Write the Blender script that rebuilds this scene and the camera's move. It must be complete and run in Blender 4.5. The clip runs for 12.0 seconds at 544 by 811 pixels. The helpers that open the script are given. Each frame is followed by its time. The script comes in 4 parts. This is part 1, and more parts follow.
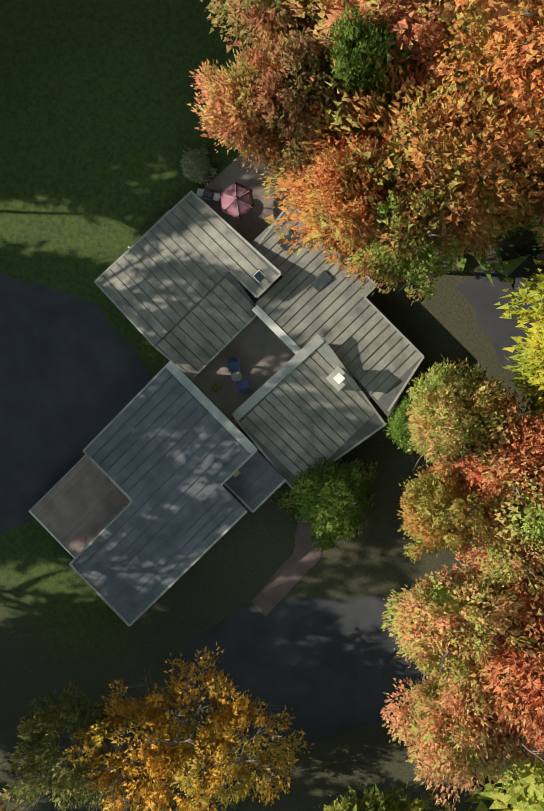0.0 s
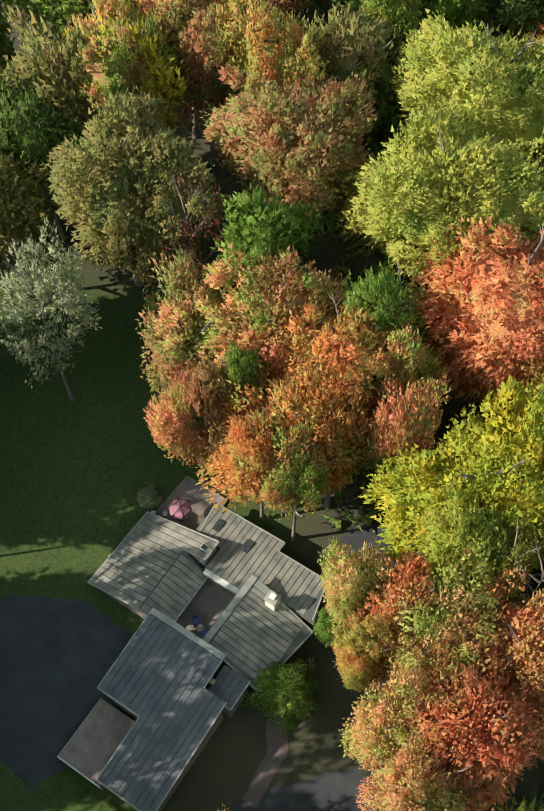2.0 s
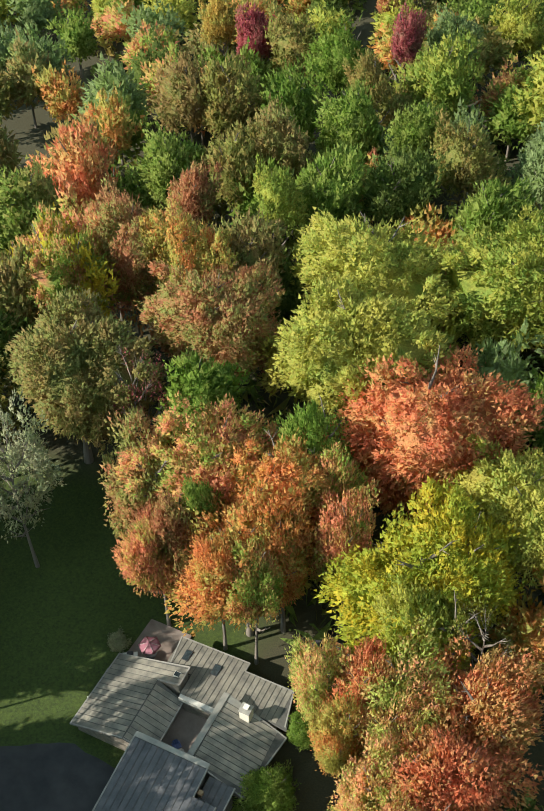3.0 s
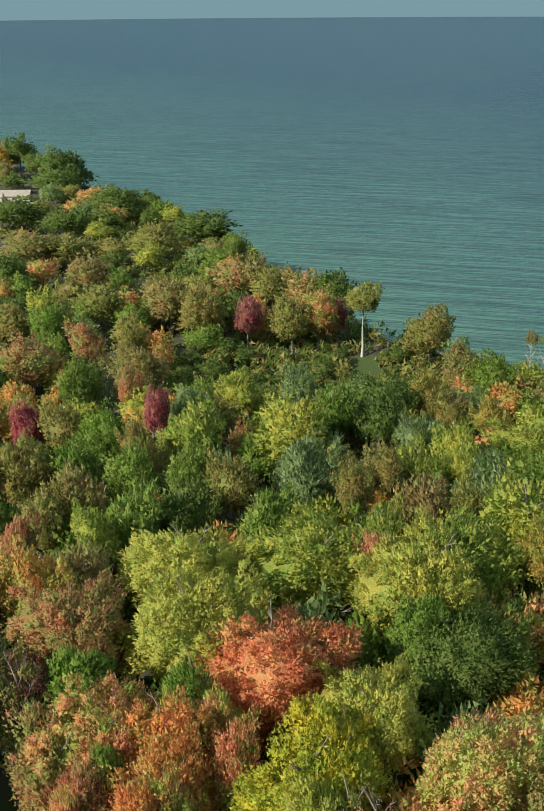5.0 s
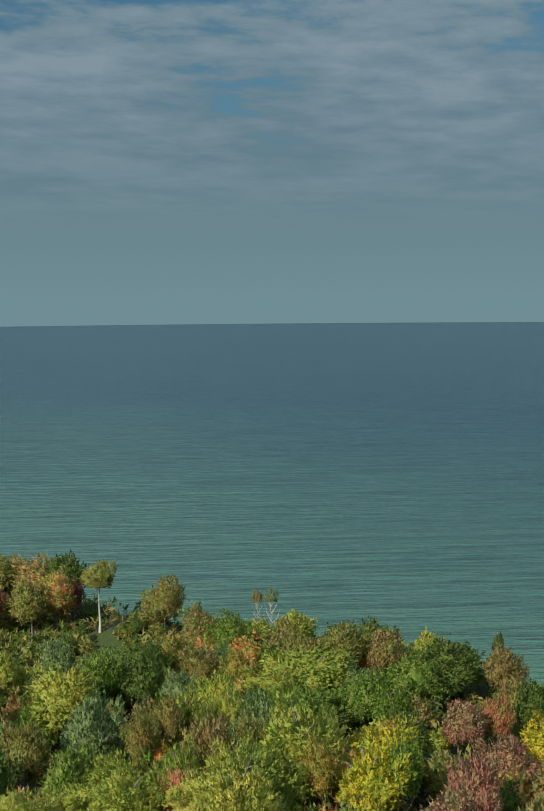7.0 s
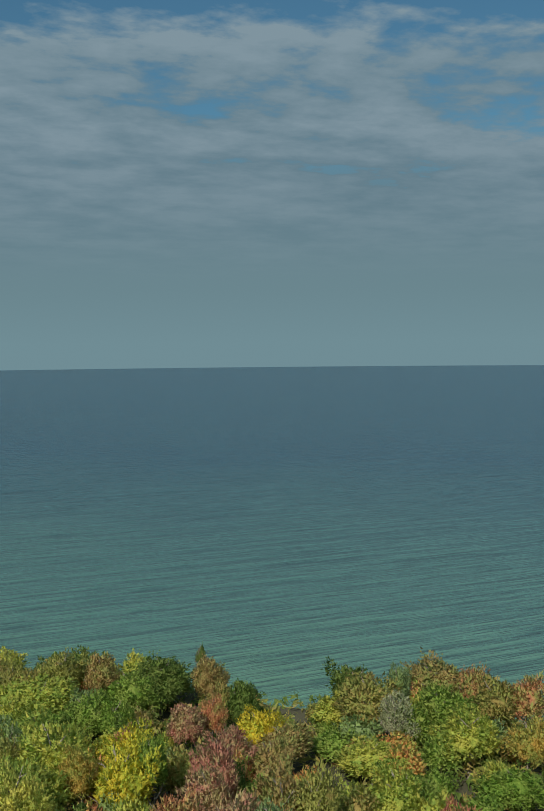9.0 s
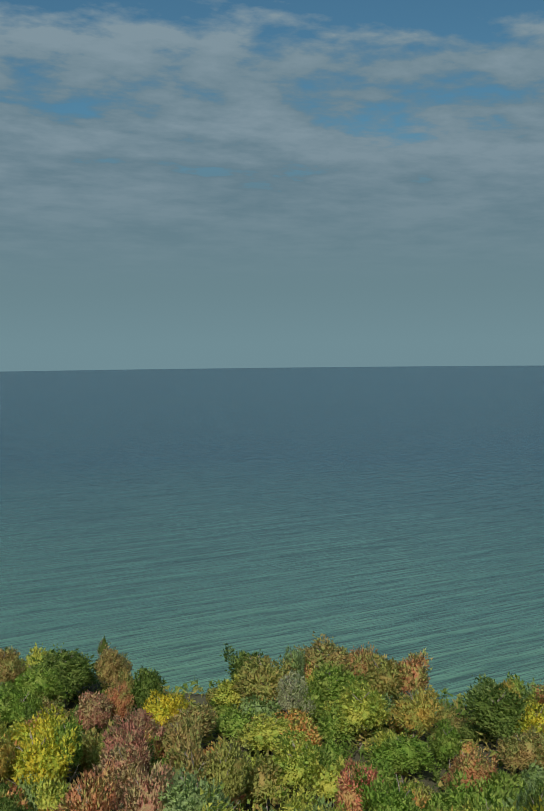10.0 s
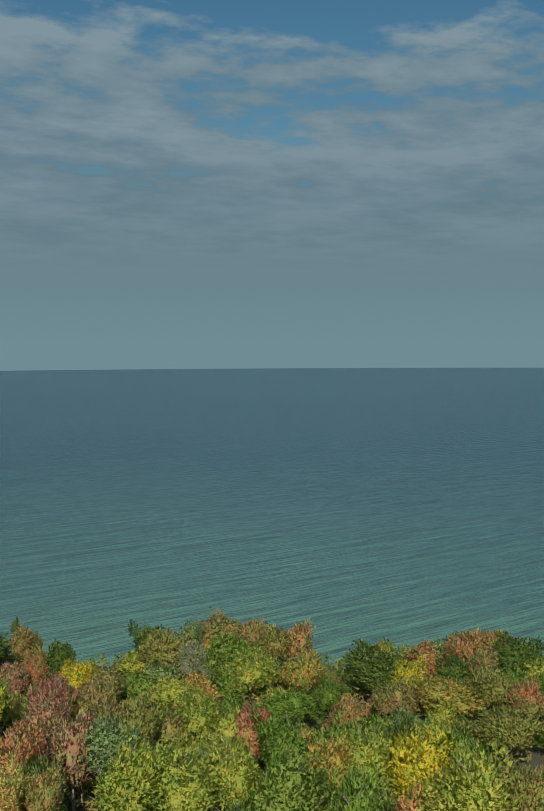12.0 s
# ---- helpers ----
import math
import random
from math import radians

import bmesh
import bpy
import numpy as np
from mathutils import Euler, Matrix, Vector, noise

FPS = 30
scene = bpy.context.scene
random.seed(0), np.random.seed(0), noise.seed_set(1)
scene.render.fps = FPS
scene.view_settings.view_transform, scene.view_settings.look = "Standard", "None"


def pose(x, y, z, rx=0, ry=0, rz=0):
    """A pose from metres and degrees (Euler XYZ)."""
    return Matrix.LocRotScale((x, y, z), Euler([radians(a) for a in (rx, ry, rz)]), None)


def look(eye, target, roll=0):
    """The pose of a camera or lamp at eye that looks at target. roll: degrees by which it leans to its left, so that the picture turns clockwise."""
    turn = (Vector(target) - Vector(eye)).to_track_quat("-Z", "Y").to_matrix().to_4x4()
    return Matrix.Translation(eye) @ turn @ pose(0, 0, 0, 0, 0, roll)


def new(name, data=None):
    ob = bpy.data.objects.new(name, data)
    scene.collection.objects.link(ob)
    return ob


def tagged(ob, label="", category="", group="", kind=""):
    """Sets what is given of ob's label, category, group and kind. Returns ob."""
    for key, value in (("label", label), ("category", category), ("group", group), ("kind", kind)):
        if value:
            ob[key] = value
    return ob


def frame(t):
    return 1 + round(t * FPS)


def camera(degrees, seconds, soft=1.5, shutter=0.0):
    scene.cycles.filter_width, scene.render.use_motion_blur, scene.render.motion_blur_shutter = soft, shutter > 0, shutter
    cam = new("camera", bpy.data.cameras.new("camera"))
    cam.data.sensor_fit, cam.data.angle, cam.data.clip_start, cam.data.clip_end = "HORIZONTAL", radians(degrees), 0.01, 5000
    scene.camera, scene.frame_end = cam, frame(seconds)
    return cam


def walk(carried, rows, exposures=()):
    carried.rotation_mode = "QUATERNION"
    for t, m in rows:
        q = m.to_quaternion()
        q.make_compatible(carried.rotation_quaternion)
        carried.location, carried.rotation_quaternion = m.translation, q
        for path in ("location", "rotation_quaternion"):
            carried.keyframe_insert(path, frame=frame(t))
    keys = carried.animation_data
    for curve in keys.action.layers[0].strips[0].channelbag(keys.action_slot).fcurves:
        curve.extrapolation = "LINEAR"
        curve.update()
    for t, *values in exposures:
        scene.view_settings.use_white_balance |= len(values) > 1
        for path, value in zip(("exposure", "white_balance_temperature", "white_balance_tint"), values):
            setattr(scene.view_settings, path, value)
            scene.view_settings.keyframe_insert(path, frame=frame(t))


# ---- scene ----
cam = camera(29.41, 12.0, soft=1.15)
walk(cam, [
    (0.0, pose(12.30, -6.82, 69.58, -0.472, 3.145, 35.906)),
    (0.5, pose(16.12, -11.75, 77.00, 7.406, 2.624, 33.929)),
    (1.0, pose(19.96, -18.30, 83.32, 15.663, 1.833, 31.223)),
    (1.5, pose(23.41, -26.68, 88.20, 23.649, 0.972, 27.612)),
    (2.0, pose(26.24, -35.91, 92.16, 31.382, 0.446, 23.836)),
    (2.5, pose(28.28, -44.64, 94.65, 38.386, 0.340, 20.077)),
    (3.0, pose(28.61, -53.20, 95.67, 45.163, 0.311, 15.674)),
    (3.5, pose(27.28, -61.65, 95.78, 51.733, 0.360, 10.740)),
    (4.0, pose(24.63, -69.86, 95.60, 57.875, 0.475, 5.663)),
    (4.5, pose(21.02, -77.70, 95.77, 63.379, 0.516, 0.824)),
    (5.0, pose(16.75, -85.03, 96.56, 68.168, 0.405, -3.547)),
    (5.5, pose(11.88, -91.71, 97.15, 72.546, 0.474, -7.630)),
    (6.0, pose(6.13, -98.06, 97.68, 76.785, 0.479, -11.872)),
    (6.5, pose(-0.40, -103.53, 98.10, 80.830, 0.502, -17.058)),
    (7.0, pose(-7.61, -108.03, 98.52, 84.135, 0.499, -22.256)),
    (7.5, pose(-15.41, -111.77, 98.89, 86.009, 0.583, -27.551)),
    (8.0, pose(-23.57, -114.98, 99.22, 86.695, 0.667, -32.873)),
    (8.5, pose(-31.84, -117.91, 99.53, 86.697, 0.659, -38.006)),
    (9.0, pose(-39.94, -120.80, 99.87, 86.520, 0.563, -42.727)),
    (9.5, pose(-47.63, -123.90, 100.17, 86.522, 0.514, -46.726)),
    (10.0, pose(-54.89, -127.41, 100.21, 86.563, 0.635, -49.564)),
    (10.5, pose(-62.12, -131.41, 100.34, 86.588, 0.506, -51.634)),
    (11.0, pose(-69.43, -135.83, 100.60, 86.601, 0.482, -53.422)),
    (11.5, pose(-76.70, -140.36, 100.87, 86.599, 0.412, -54.777)),
    (12.0, pose(-83.85, -144.92, 101.05, 86.599, 0.326, -56.011)),
], exposures=((0.0, 0.5), (2.5, 0.77), (4.5, 0.68), (5.5, 0.31), (6.5, 0.22), (12.0, 0.2)))

# ---- world and sun ----
SUN_EL = 36.0
SUN_DIR = Vector((-0.84, -0.55, 0)).normalized() * math.cos(radians(SUN_EL)) + Vector((0, 0, math.sin(radians(SUN_EL))))
WATER_Z = -16.0

world = bpy.data.worlds.new("sky")
scene.world = world
world.use_nodes = True
wn, wl = world.node_tree.nodes, world.node_tree.links
wn.clear()


def node(tree, kind, **values):
    n = tree.nodes.new(kind)
    for key, value in values.items():
        n.inputs[key.replace("_", " ")].default_value = value
    return n


def math_node(tree, op, a, b=None, clamp=False):
    n = tree.nodes.new("ShaderNodeMath")
    n.operation, n.use_clamp = op, clamp
    for i, v in enumerate((a, b)):
        if v is None:
            continue
        if isinstance(v, (int, float)):
            n.inputs[i].default_value = v
        else:
            tree.links.new(v, n.inputs[i])
    return n.outputs[0]


def ramp(tree, fac, stops):
    n = tree.nodes.new("ShaderNodeValToRGB")
    while len(n.color_ramp.elements) < len(stops):
        n.color_ramp.elements.new(0.5)
    for e, (p, c) in zip(n.color_ramp.elements, stops):
        e.position, e.color = p, (*c, 1) if len(c) == 3 else c
    tree.links.new(fac, n.inputs[0])
    return n.outputs[0]


def mix(tree, fac, a, b, mode="MIX"):
    n = tree.nodes.new("ShaderNodeMix")
    n.data_type, n.blend_type = "RGBA", mode
    for i, v in ((0, fac), (6, a), (7, b)):
        if isinstance(v, (int, float)):
            n.inputs[i].default_value = v
        elif isinstance(v, tuple):
            n.inputs[i].default_value = (*v, 1)
        else:
            tree.links.new(v, n.inputs[i])
    return n.outputs[2]


wt = world.node_tree
sky = wn.new("ShaderNodeTexSky")
sky.sky_type, sky.sun_disc = "NISHITA", False
sky.sun_elevation, sky.sun_rotation = radians(SUN_EL), math.atan2(SUN_DIR.x, SUN_DIR.y)
sky.air_density, sky.dust_density, sky.ozone_density = 1.0, 1.2, 1.5
tc = wn.new("ShaderNodeTexCoord")
sep = wn.new("ShaderNodeSeparateXYZ")
wl.new(tc.outputs["Generated"], sep.inputs[0])
up = math_node(wt, "MAXIMUM", math_node(wt, "ADD", sep.outputs[2], 0.09), 0.02)
comb = wn.new("ShaderNodeCombineXYZ")
wl.new(math_node(wt, "DIVIDE", sep.outputs[0], up), comb.inputs[0])
wl.new(math_node(wt, "DIVIDE", sep.outputs[1], up), comb.inputs[1])
turn = node(wt, "ShaderNodeMapping")
turn.inputs["Rotation"].default_value = (0, 0, radians(28))
turn.inputs["Scale"].default_value = (0.95, 1.1, 1)
turn.inputs["Location"].default_value = (1.7, 0.4, 0)
wl.new(comb.outputs[0], turn.inputs[0])
n1 = node(wt, "ShaderNodeTexNoise", Scale=1.5, Detail=7.0, Roughness=0.52, Distortion=0.25)
wl.new(turn.outputs[0], n1.inputs[0])
n2 = node(wt, "ShaderNodeTexNoise", Scale=5.5, Detail=5.0, Roughness=0.6, Distortion=0.1)
wl.new(turn.outputs[0], n2.inputs[0])
lumps = math_node(wt, "ADD", math_node(wt, "MULTIPLY", n1.outputs[0], 0.62), math_node(wt, "MULTIPLY", n2.outputs[0], 0.38))
# a closed sheet low over the lake that breaks up higher in the sky
height = math_node(wt, "MINIMUM", sep.outputs[2], 0.36)
cover = math_node(wt, "ADD", math_node(wt, "MULTIPLY", lumps, 1.8), math_node(wt, "MULTIPLY_ADD", height, -1.5))
sheet = cover.node.inputs[1].links[0].from_node
sheet.inputs[2].default_value = -0.02
# blue shows through higher up, and through one long rent lower down
torn = ramp(wt, sep.outputs[2], [(0.255, (0, 0, 0)), (0.31, (1, 1, 1)), (0.40, (1, 1, 1)), (0.52, (0, 0, 0))])
cover = math_node(wt, "SUBTRACT", cover, math_node(wt, "MULTIPLY", torn, 0.27))
rent_x = math_node(wt, "SUBTRACT", comb.outputs[0].node.inputs[0].links[0].from_socket, 3.0)
rent_y = math_node(wt, "SUBTRACT", comb.outputs[0].node.inputs[1].links[0].from_socket, 1.98)
rent = math_node(wt, "SQRT", math_node(wt, "ADD", math_node(wt, "MULTIPLY", rent_x, rent_x), math_node(wt, "MULTIPLY", rent_y, rent_y)))
rent = math_node(wt, "SUBTRACT", 1.0, math_node(wt, "DIVIDE", rent, 0.5), clamp=True)
cover = math_node(wt, "SUBTRACT", cover, math_node(wt, "MULTIPLY", rent, 0.24))
veil = ramp(wt, cover, [(0.33, (0, 0, 0)), (0.5, (1, 1, 1))])
veil = math_node(wt, "MAXIMUM", veil, ramp(wt, sep.outputs[2], [(0.13, (1, 1, 1)), (0.2, (0, 0, 0))]))
cloud_grey = ramp(wt, lumps, [(0.38, (1.27, 2.22, 2.8)), (0.6, (2.47, 3.42, 4.0))])
haze = ramp(wt, sep.outputs[2], [(0.0, (1.85, 3.05, 3.45)), (0.05, (1.68, 2.75, 3.13)), (0.16, (1.55, 2.45, 2.95))])
cloud_col = mix(wt, ramp(wt, sep.outputs[2], [(0.06, (0, 0, 0)), (0.2, (1, 1, 1))]), haze, cloud_grey)
# the sheet is brighter overhead
bright = ramp(wt, sep.outputs[2], [(0.36, (1, 1, 1)), (0.8, (8.8, 8.0, 6.8))])
cloud_col = mix(wt, 1.0, cloud_col, bright, "MULTIPLY")
blue = mix(wt, 1.0, sky.outputs[0], (0.36, 0.62, 0.66), "MULTIPLY")
bg = wn.new("ShaderNodeBackground")
bg.inputs[1].default_value = 0.075
wl.new(mix(wt, veil, blue, cloud_col), bg.inputs[0])
out = wn.new("ShaderNodeOutputWorld")
wl.new(bg.outputs[0], out.inputs[0])

sun = new("sun", bpy.data.lights.new("sun", "SUN"))
sun.data.energy, sun.data.angle, sun.data.color = 4.9, radians(0.6), (1.0, 0.93, 0.8)
sun.matrix_world = look(SUN_DIR * 100, (0, 0, 0))


# ---- materials ----
def material(name, rough=0.8):
    m = bpy.data.materials.new(name)
    m.use_nodes = True
    m.node_tree.nodes.clear()
    t = m.node_tree
    o = t.nodes.new("ShaderNodeOutputMaterial")
    b = node(t, "ShaderNodeBsdfPrincipled", Roughness=rough)
    t.links.new(b.outputs[0], o.inputs[0])
    return m, t, b, o


def coords(t, kind="Object", scale=(1, 1, 1)):
    c = t.nodes.new("ShaderNodeTexCoord")
    m = t.nodes.new("ShaderNodeMapping")
    m.inputs["Scale"].default_value = scale
    t.links.new(c.outputs[kind], m.inputs[0])
    return m.outputs[0]


def noise_node(t, vec, scale, detail=4.0, rough=0.55):
    n = node(t, "ShaderNodeTexNoise", Scale=scale, Detail=detail, Roughness=rough)
    t.links.new(vec, n.inputs[0])
    return n.outputs[0]


def bump(t, b, height, strength=0.4, distance=0.02):
    n = node(t, "ShaderNodeBump", Strength=strength, Distance=distance)
    t.links.new(height, n.inputs["Height"])
    t.links.new(n.outputs[0], b.inputs["Normal"])


def foliage(name, a, b, c, glow=0.54):
    """Leaves that turn from a through b to c in patches of the crown, each leaf a little different."""
    m, t, p, o = material(name, 0.65)
    p.inputs["Specular IOR Level"].default_value = 0.25
    geo = t.nodes.new("ShaderNodeNewGeometry")
    info = t.nodes.new("ShaderNodeObjectInfo")
    vec = t.nodes.new("ShaderNodeVectorMath")
    vec.operation = "ADD"
    t.links.new(geo.outputs["Position"], vec.inputs[0])
    t.links.new(info.outputs["Random"], vec.inputs[1])
    patch = noise_node(t, vec.outputs[0], 0.33, 3.0, 0.6)
    leaf = math_node(t, "MULTIPLY", math_node(t, "SUBTRACT", geo.outputs["Random Per Island"], 0.5), 0.22)
    hue = math_node(t, "ADD", patch, leaf)
    hue = math_node(t, "ADD", hue, math_node(t, "MULTIPLY", math_node(t, "SUBTRACT", info.outputs["Random"], 0.5), 0.16))
    col = ramp(t, hue, [(0.36, a), (0.5, b), (0.64, c)])
    fine = math_node(t, "MULTIPLY_ADD", geo.outputs["Random Per Island"], 0.36)
    fine.node.inputs[2].default_value = 0.87
    cells = node(t, "ShaderNodeTexVoronoi", Scale=5.5, Randomness=1.0)
    t.links.new(geo.outputs["Position"], cells.inputs["Vector"])
    tone = t.nodes.new("ShaderNodeSeparateColor")
    t.links.new(cells.outputs["Color"], tone.inputs[0])
    mott = math_node(t, "MULTIPLY_ADD", tone.outputs[0], 0.36)
    mott.node.inputs[2].default_value = 0.82
    fine = math_node(t, "MULTIPLY", fine, mott)
    hsv = node(t, "ShaderNodeHueSaturation", Saturation=1.0)
    t.links.new(fine, hsv.inputs["Value"])
    t.links.new(col, hsv.inputs["Color"])
    t.links.new(hsv.outputs[0], p.inputs["Base Color"])
    bump(t, p, math_node(t, "ADD", cells.outputs["Distance"], tone.outputs[1]), 0.7, 0.12)
    tr = t.nodes.new("ShaderNodeBsdfTranslucent")
    t.links.new(hsv.outputs[0], tr.inputs[0])
    ms = t.nodes.new("ShaderNodeMixShader")
    ms.inputs[0].default_value = glow
    t.links.new(p.outputs[0], ms.inputs[1])
    t.links.new(tr.outputs[0], ms.inputs[2])
    t.links.new(ms.outputs[0], o.inputs[0])
    return m


LEAF = {
    "orange": foliage("orange_maple_leaves", (0.73, 0.285, 0.11), (0.69, 0.375, 0.115), (0.44, 0.43, 0.11)),
    "red": foliage("red_maple_leaves", (0.60, 0.21, 0.14), (0.62, 0.29, 0.16), (0.48, 0.35, 0.14)),
    "coral": foliage("coral_maple_leaves", (0.72, 0.240, 0.120), (0.72, 0.325, 0.140), (0.58, 0.40, 0.145)),
    "mixed": foliage("turning_maple_leaves", (0.72, 0.29, 0.16), (0.64, 0.44, 0.15), (0.28, 0.42, 0.08)),
    "purple": foliage("purple_leaves", (0.418, 0.096, 0.117), (0.444, 0.151, 0.140), (0.326, 0.164, 0.117)),
    "yellow": foliage("yellow_leaves", (0.651, 0.502, 0.047), (0.530, 0.493, 0.054), (0.335, 0.400, 0.050)),
    "gold": foliage("gold_leaves", (0.83, 0.45, 0.07), (0.76, 0.47, 0.078), (0.47, 0.40, 0.08)),
    "lime": foliage("lime_leaves", (0.502, 0.483, 0.095), (0.388, 0.430, 0.080), (0.248, 0.341, 0.064)),
    "green": foliage("green_leaves", (0.150, 0.261, 0.037), (0.208, 0.306, 0.052), (0.265, 0.329, 0.074)),
    "deep": foliage("dark_green_leaves", (0.103, 0.170, 0.033), (0.138, 0.205, 0.042), (0.174, 0.227, 0.056)),
    "sage": foliage("grey_green_leaves", (0.218, 0.301, 0.120), (0.272, 0.352, 0.149), (0.218, 0.306, 0.094)),
    "olive": foliage("olive_leaves", (0.325, 0.331, 0.085), (0.272, 0.301, 0.079), (0.359, 0.277, 0.090)),
    "tan": foliage("tan_leaves", (0.387, 0.271, 0.112), (0.353, 0.301, 0.103), (0.249, 0.284, 0.086)),
    "rust": foliage("rust_leaves", (0.52, 0.22, 0.115), (0.48, 0.30, 0.125), (0.31, 0.34, 0.10)),
    "amber": foliage("amber_leaves", (0.56, 0.37, 0.09), (0.47, 0.38, 0.095), (0.32, 0.36, 0.085)),
    "sunny": foliage("sunny_yellow_green_leaves", (0.57, 0.53, 0.12), (0.47, 0.48, 0.10), (0.32, 0.40, 0.085)),
    "blush": foliage("blush_leaves", (0.82, 0.36, 0.21), (0.72, 0.48, 0.19), (0.42, 0.50, 0.12)),
    "dusty": foliage("dusty_red_leaves", (0.43, 0.19, 0.14), (0.44, 0.27, 0.16), (0.36, 0.31, 0.14)),
    "grey": foliage("pale_grey_leaves", (0.429, 0.422, 0.266), (0.389, 0.422, 0.244), (0.282, 0.323, 0.152)),
}


def bark(name, dark, light):
    m, t, p, o = material(name, 0.9)
    v = coords(t, "Object", (6, 6, 1))
    n = noise_node(t, v, 3.0, 6.0)
    t.links.new(ramp(t, n, [(0.35, dark), (0.65, light)]), p.inputs["Base Color"])
    bump(t, p, n, 0.6, 0.03)
    return m


BARK = bark("bark", (0.09, 0.075, 0.06), (0.24, 0.21, 0.18))
PALE_BARK = bark("pale_bark", (0.28, 0.27, 0.24), (0.5, 0.48, 0.44))


def plain(name, a, b, scale=3.0, rough=0.85, relief=0.3, dist=0.01, fine=40.0):
    m, t, p, o = material(name, rough)
    v = coords(t, "Object")
    n, f = noise_node(t, v, scale, 5.0), noise_node(t, v, fine, 3.0)
    k = math_node(t, "MULTIPLY_ADD", f, 0.35)
    t.links.new(math_node(t, "MULTIPLY", n, 0.75), k.node.inputs[2])
    info = t.nodes.new("ShaderNodeObjectInfo")
    tint = math_node(t, "MULTIPLY_ADD", info.outputs["Random"], 0.22)
    tint.node.inputs[2].default_value = 0.89
    hsv = node(t, "ShaderNodeHueSaturation")
    t.links.new(tint, hsv.inputs["Value"])
    t.links.new(ramp(t, k, [(0.38, a), (0.68, b)]), hsv.inputs["Color"])
    t.links.new(hsv.outputs[0], p.inputs["Base Color"])
    bump(t, p, f, relief, dist)
    return m


m, t, p, o = material("lake_water", 0.12)
WATER = m
pos = t.nodes.new("ShaderNodeNewGeometry").outputs["Position"]
sp = t.nodes.new("ShaderNodeSeparateXYZ")
t.links.new(pos, sp.inputs[0])
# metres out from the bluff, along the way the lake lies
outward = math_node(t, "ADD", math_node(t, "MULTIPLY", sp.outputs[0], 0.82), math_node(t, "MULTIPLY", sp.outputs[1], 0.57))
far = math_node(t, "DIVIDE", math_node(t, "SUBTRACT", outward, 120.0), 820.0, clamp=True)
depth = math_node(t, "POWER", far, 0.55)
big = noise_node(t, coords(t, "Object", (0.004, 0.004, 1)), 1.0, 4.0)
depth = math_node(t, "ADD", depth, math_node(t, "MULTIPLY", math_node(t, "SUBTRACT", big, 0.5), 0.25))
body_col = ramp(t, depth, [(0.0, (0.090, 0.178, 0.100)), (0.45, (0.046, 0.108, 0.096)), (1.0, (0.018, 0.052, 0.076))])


def ripples(turned, length, width, detail):
    mp = t.nodes.new("ShaderNodeMapping")
    mp.vector_type = "TEXTURE"
    mp.inputs["Rotation"].default_value = (0, 0, radians(turned))
    mp.inputs["Scale"].default_value = (length, width, 1)
    t.links.new(pos, mp.inputs[0])
    return noise_node(t, mp.outputs[0], 1.0, detail, 0.6)


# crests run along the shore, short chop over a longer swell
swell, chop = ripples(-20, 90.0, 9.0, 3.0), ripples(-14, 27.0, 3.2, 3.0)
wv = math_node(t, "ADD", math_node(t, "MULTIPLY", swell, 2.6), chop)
# light on the waves put into the colour: troughs darker, crests paler
crest_light = ramp(t, math_node(t, "ADD", math_node(t, "MULTIPLY", swell, 0.45), math_node(t, "MULTIPLY", chop, 0.55)), [(0.36, (0.54, 0.59, 0.64)), (0.5, (1, 1, 1)), (0.64, (1.2, 1.18, 1.14))])
t.links.new(mix(t, 1.0, body_col, crest_light, "MULTIPLY"), p.inputs["Base Color"])
bump(t, p, wv, 1.0, 1.5)
p.inputs["Specular IOR Level"].default_value = 0.3
p.inputs["Roughness"].default_value = 0.2

m, t, p, o = material("woodland_ground", 0.95)
GROUND = m
pos = t.nodes.new("ShaderNodeNewGeometry").outputs["Position"]
sp = t.nodes.new("ShaderNodeSeparateXYZ")
t.links.new(pos, sp.inputs[0])
n1, n2 = noise_node(t, pos, 0.12, 4.0), noise_node(t, pos, 6.0, 6.0, 0.7)
litter = ramp(t, n2, [(0.3, (0.026, 0.03, 0.015)), (0.6, (0.058, 0.052, 0.026)), (0.78, (0.075, 0.054, 0.03))])
grass = ramp(t, noise_node(t, pos, 3.5, 6.0, 0.7), [(0.3, (0.015, 0.029, 0.005)), (0.7, (0.058, 0.088, 0.012))])
edge = math_node(t, "ADD", math_node(t, "MULTIPLY", math_node(t, "SUBTRACT", n1, 0.5), 9.0), sp.outputs[0])
lawn = math_node(t, "DIVIDE", math_node(t, "SUBTRACT", 12.0, edge), 4.0, clamp=True)
north = math_node(t, "DIVIDE", math_node(t, "SUBTRACT", 26.0, sp.outputs[1]), 6.0, clamp=True)
south = math_node(t, "DIVIDE", math_node(t, "ADD", 34.0, sp.outputs[1]), 5.0, clamp=True)
lawn = math_node(t, "MULTIPLY", math_node(t, "MULTIPLY", lawn, north), south)
dx, dy = math_node(t, "SUBTRACT", sp.outputs[0], 62.0), math_node(t, "SUBTRACT", sp.outputs[1], 190.0)
glade = math_node(t, "ADD", math_node(t, "MULTIPLY", dx, dx), math_node(t, "MULTIPLY", dy, dy))
glade = math_node(t, "DIVIDE", math_node(t, "SUBTRACT", 110.0, glade), 40.0, clamp=True)
lawn = math_node(t, "MAXIMUM", lawn, glade)
t.links.new(mix(t, lawn, litter, grass), p.inputs["Base Color"])
bump(t, p, n2, 0.8, 0.08)

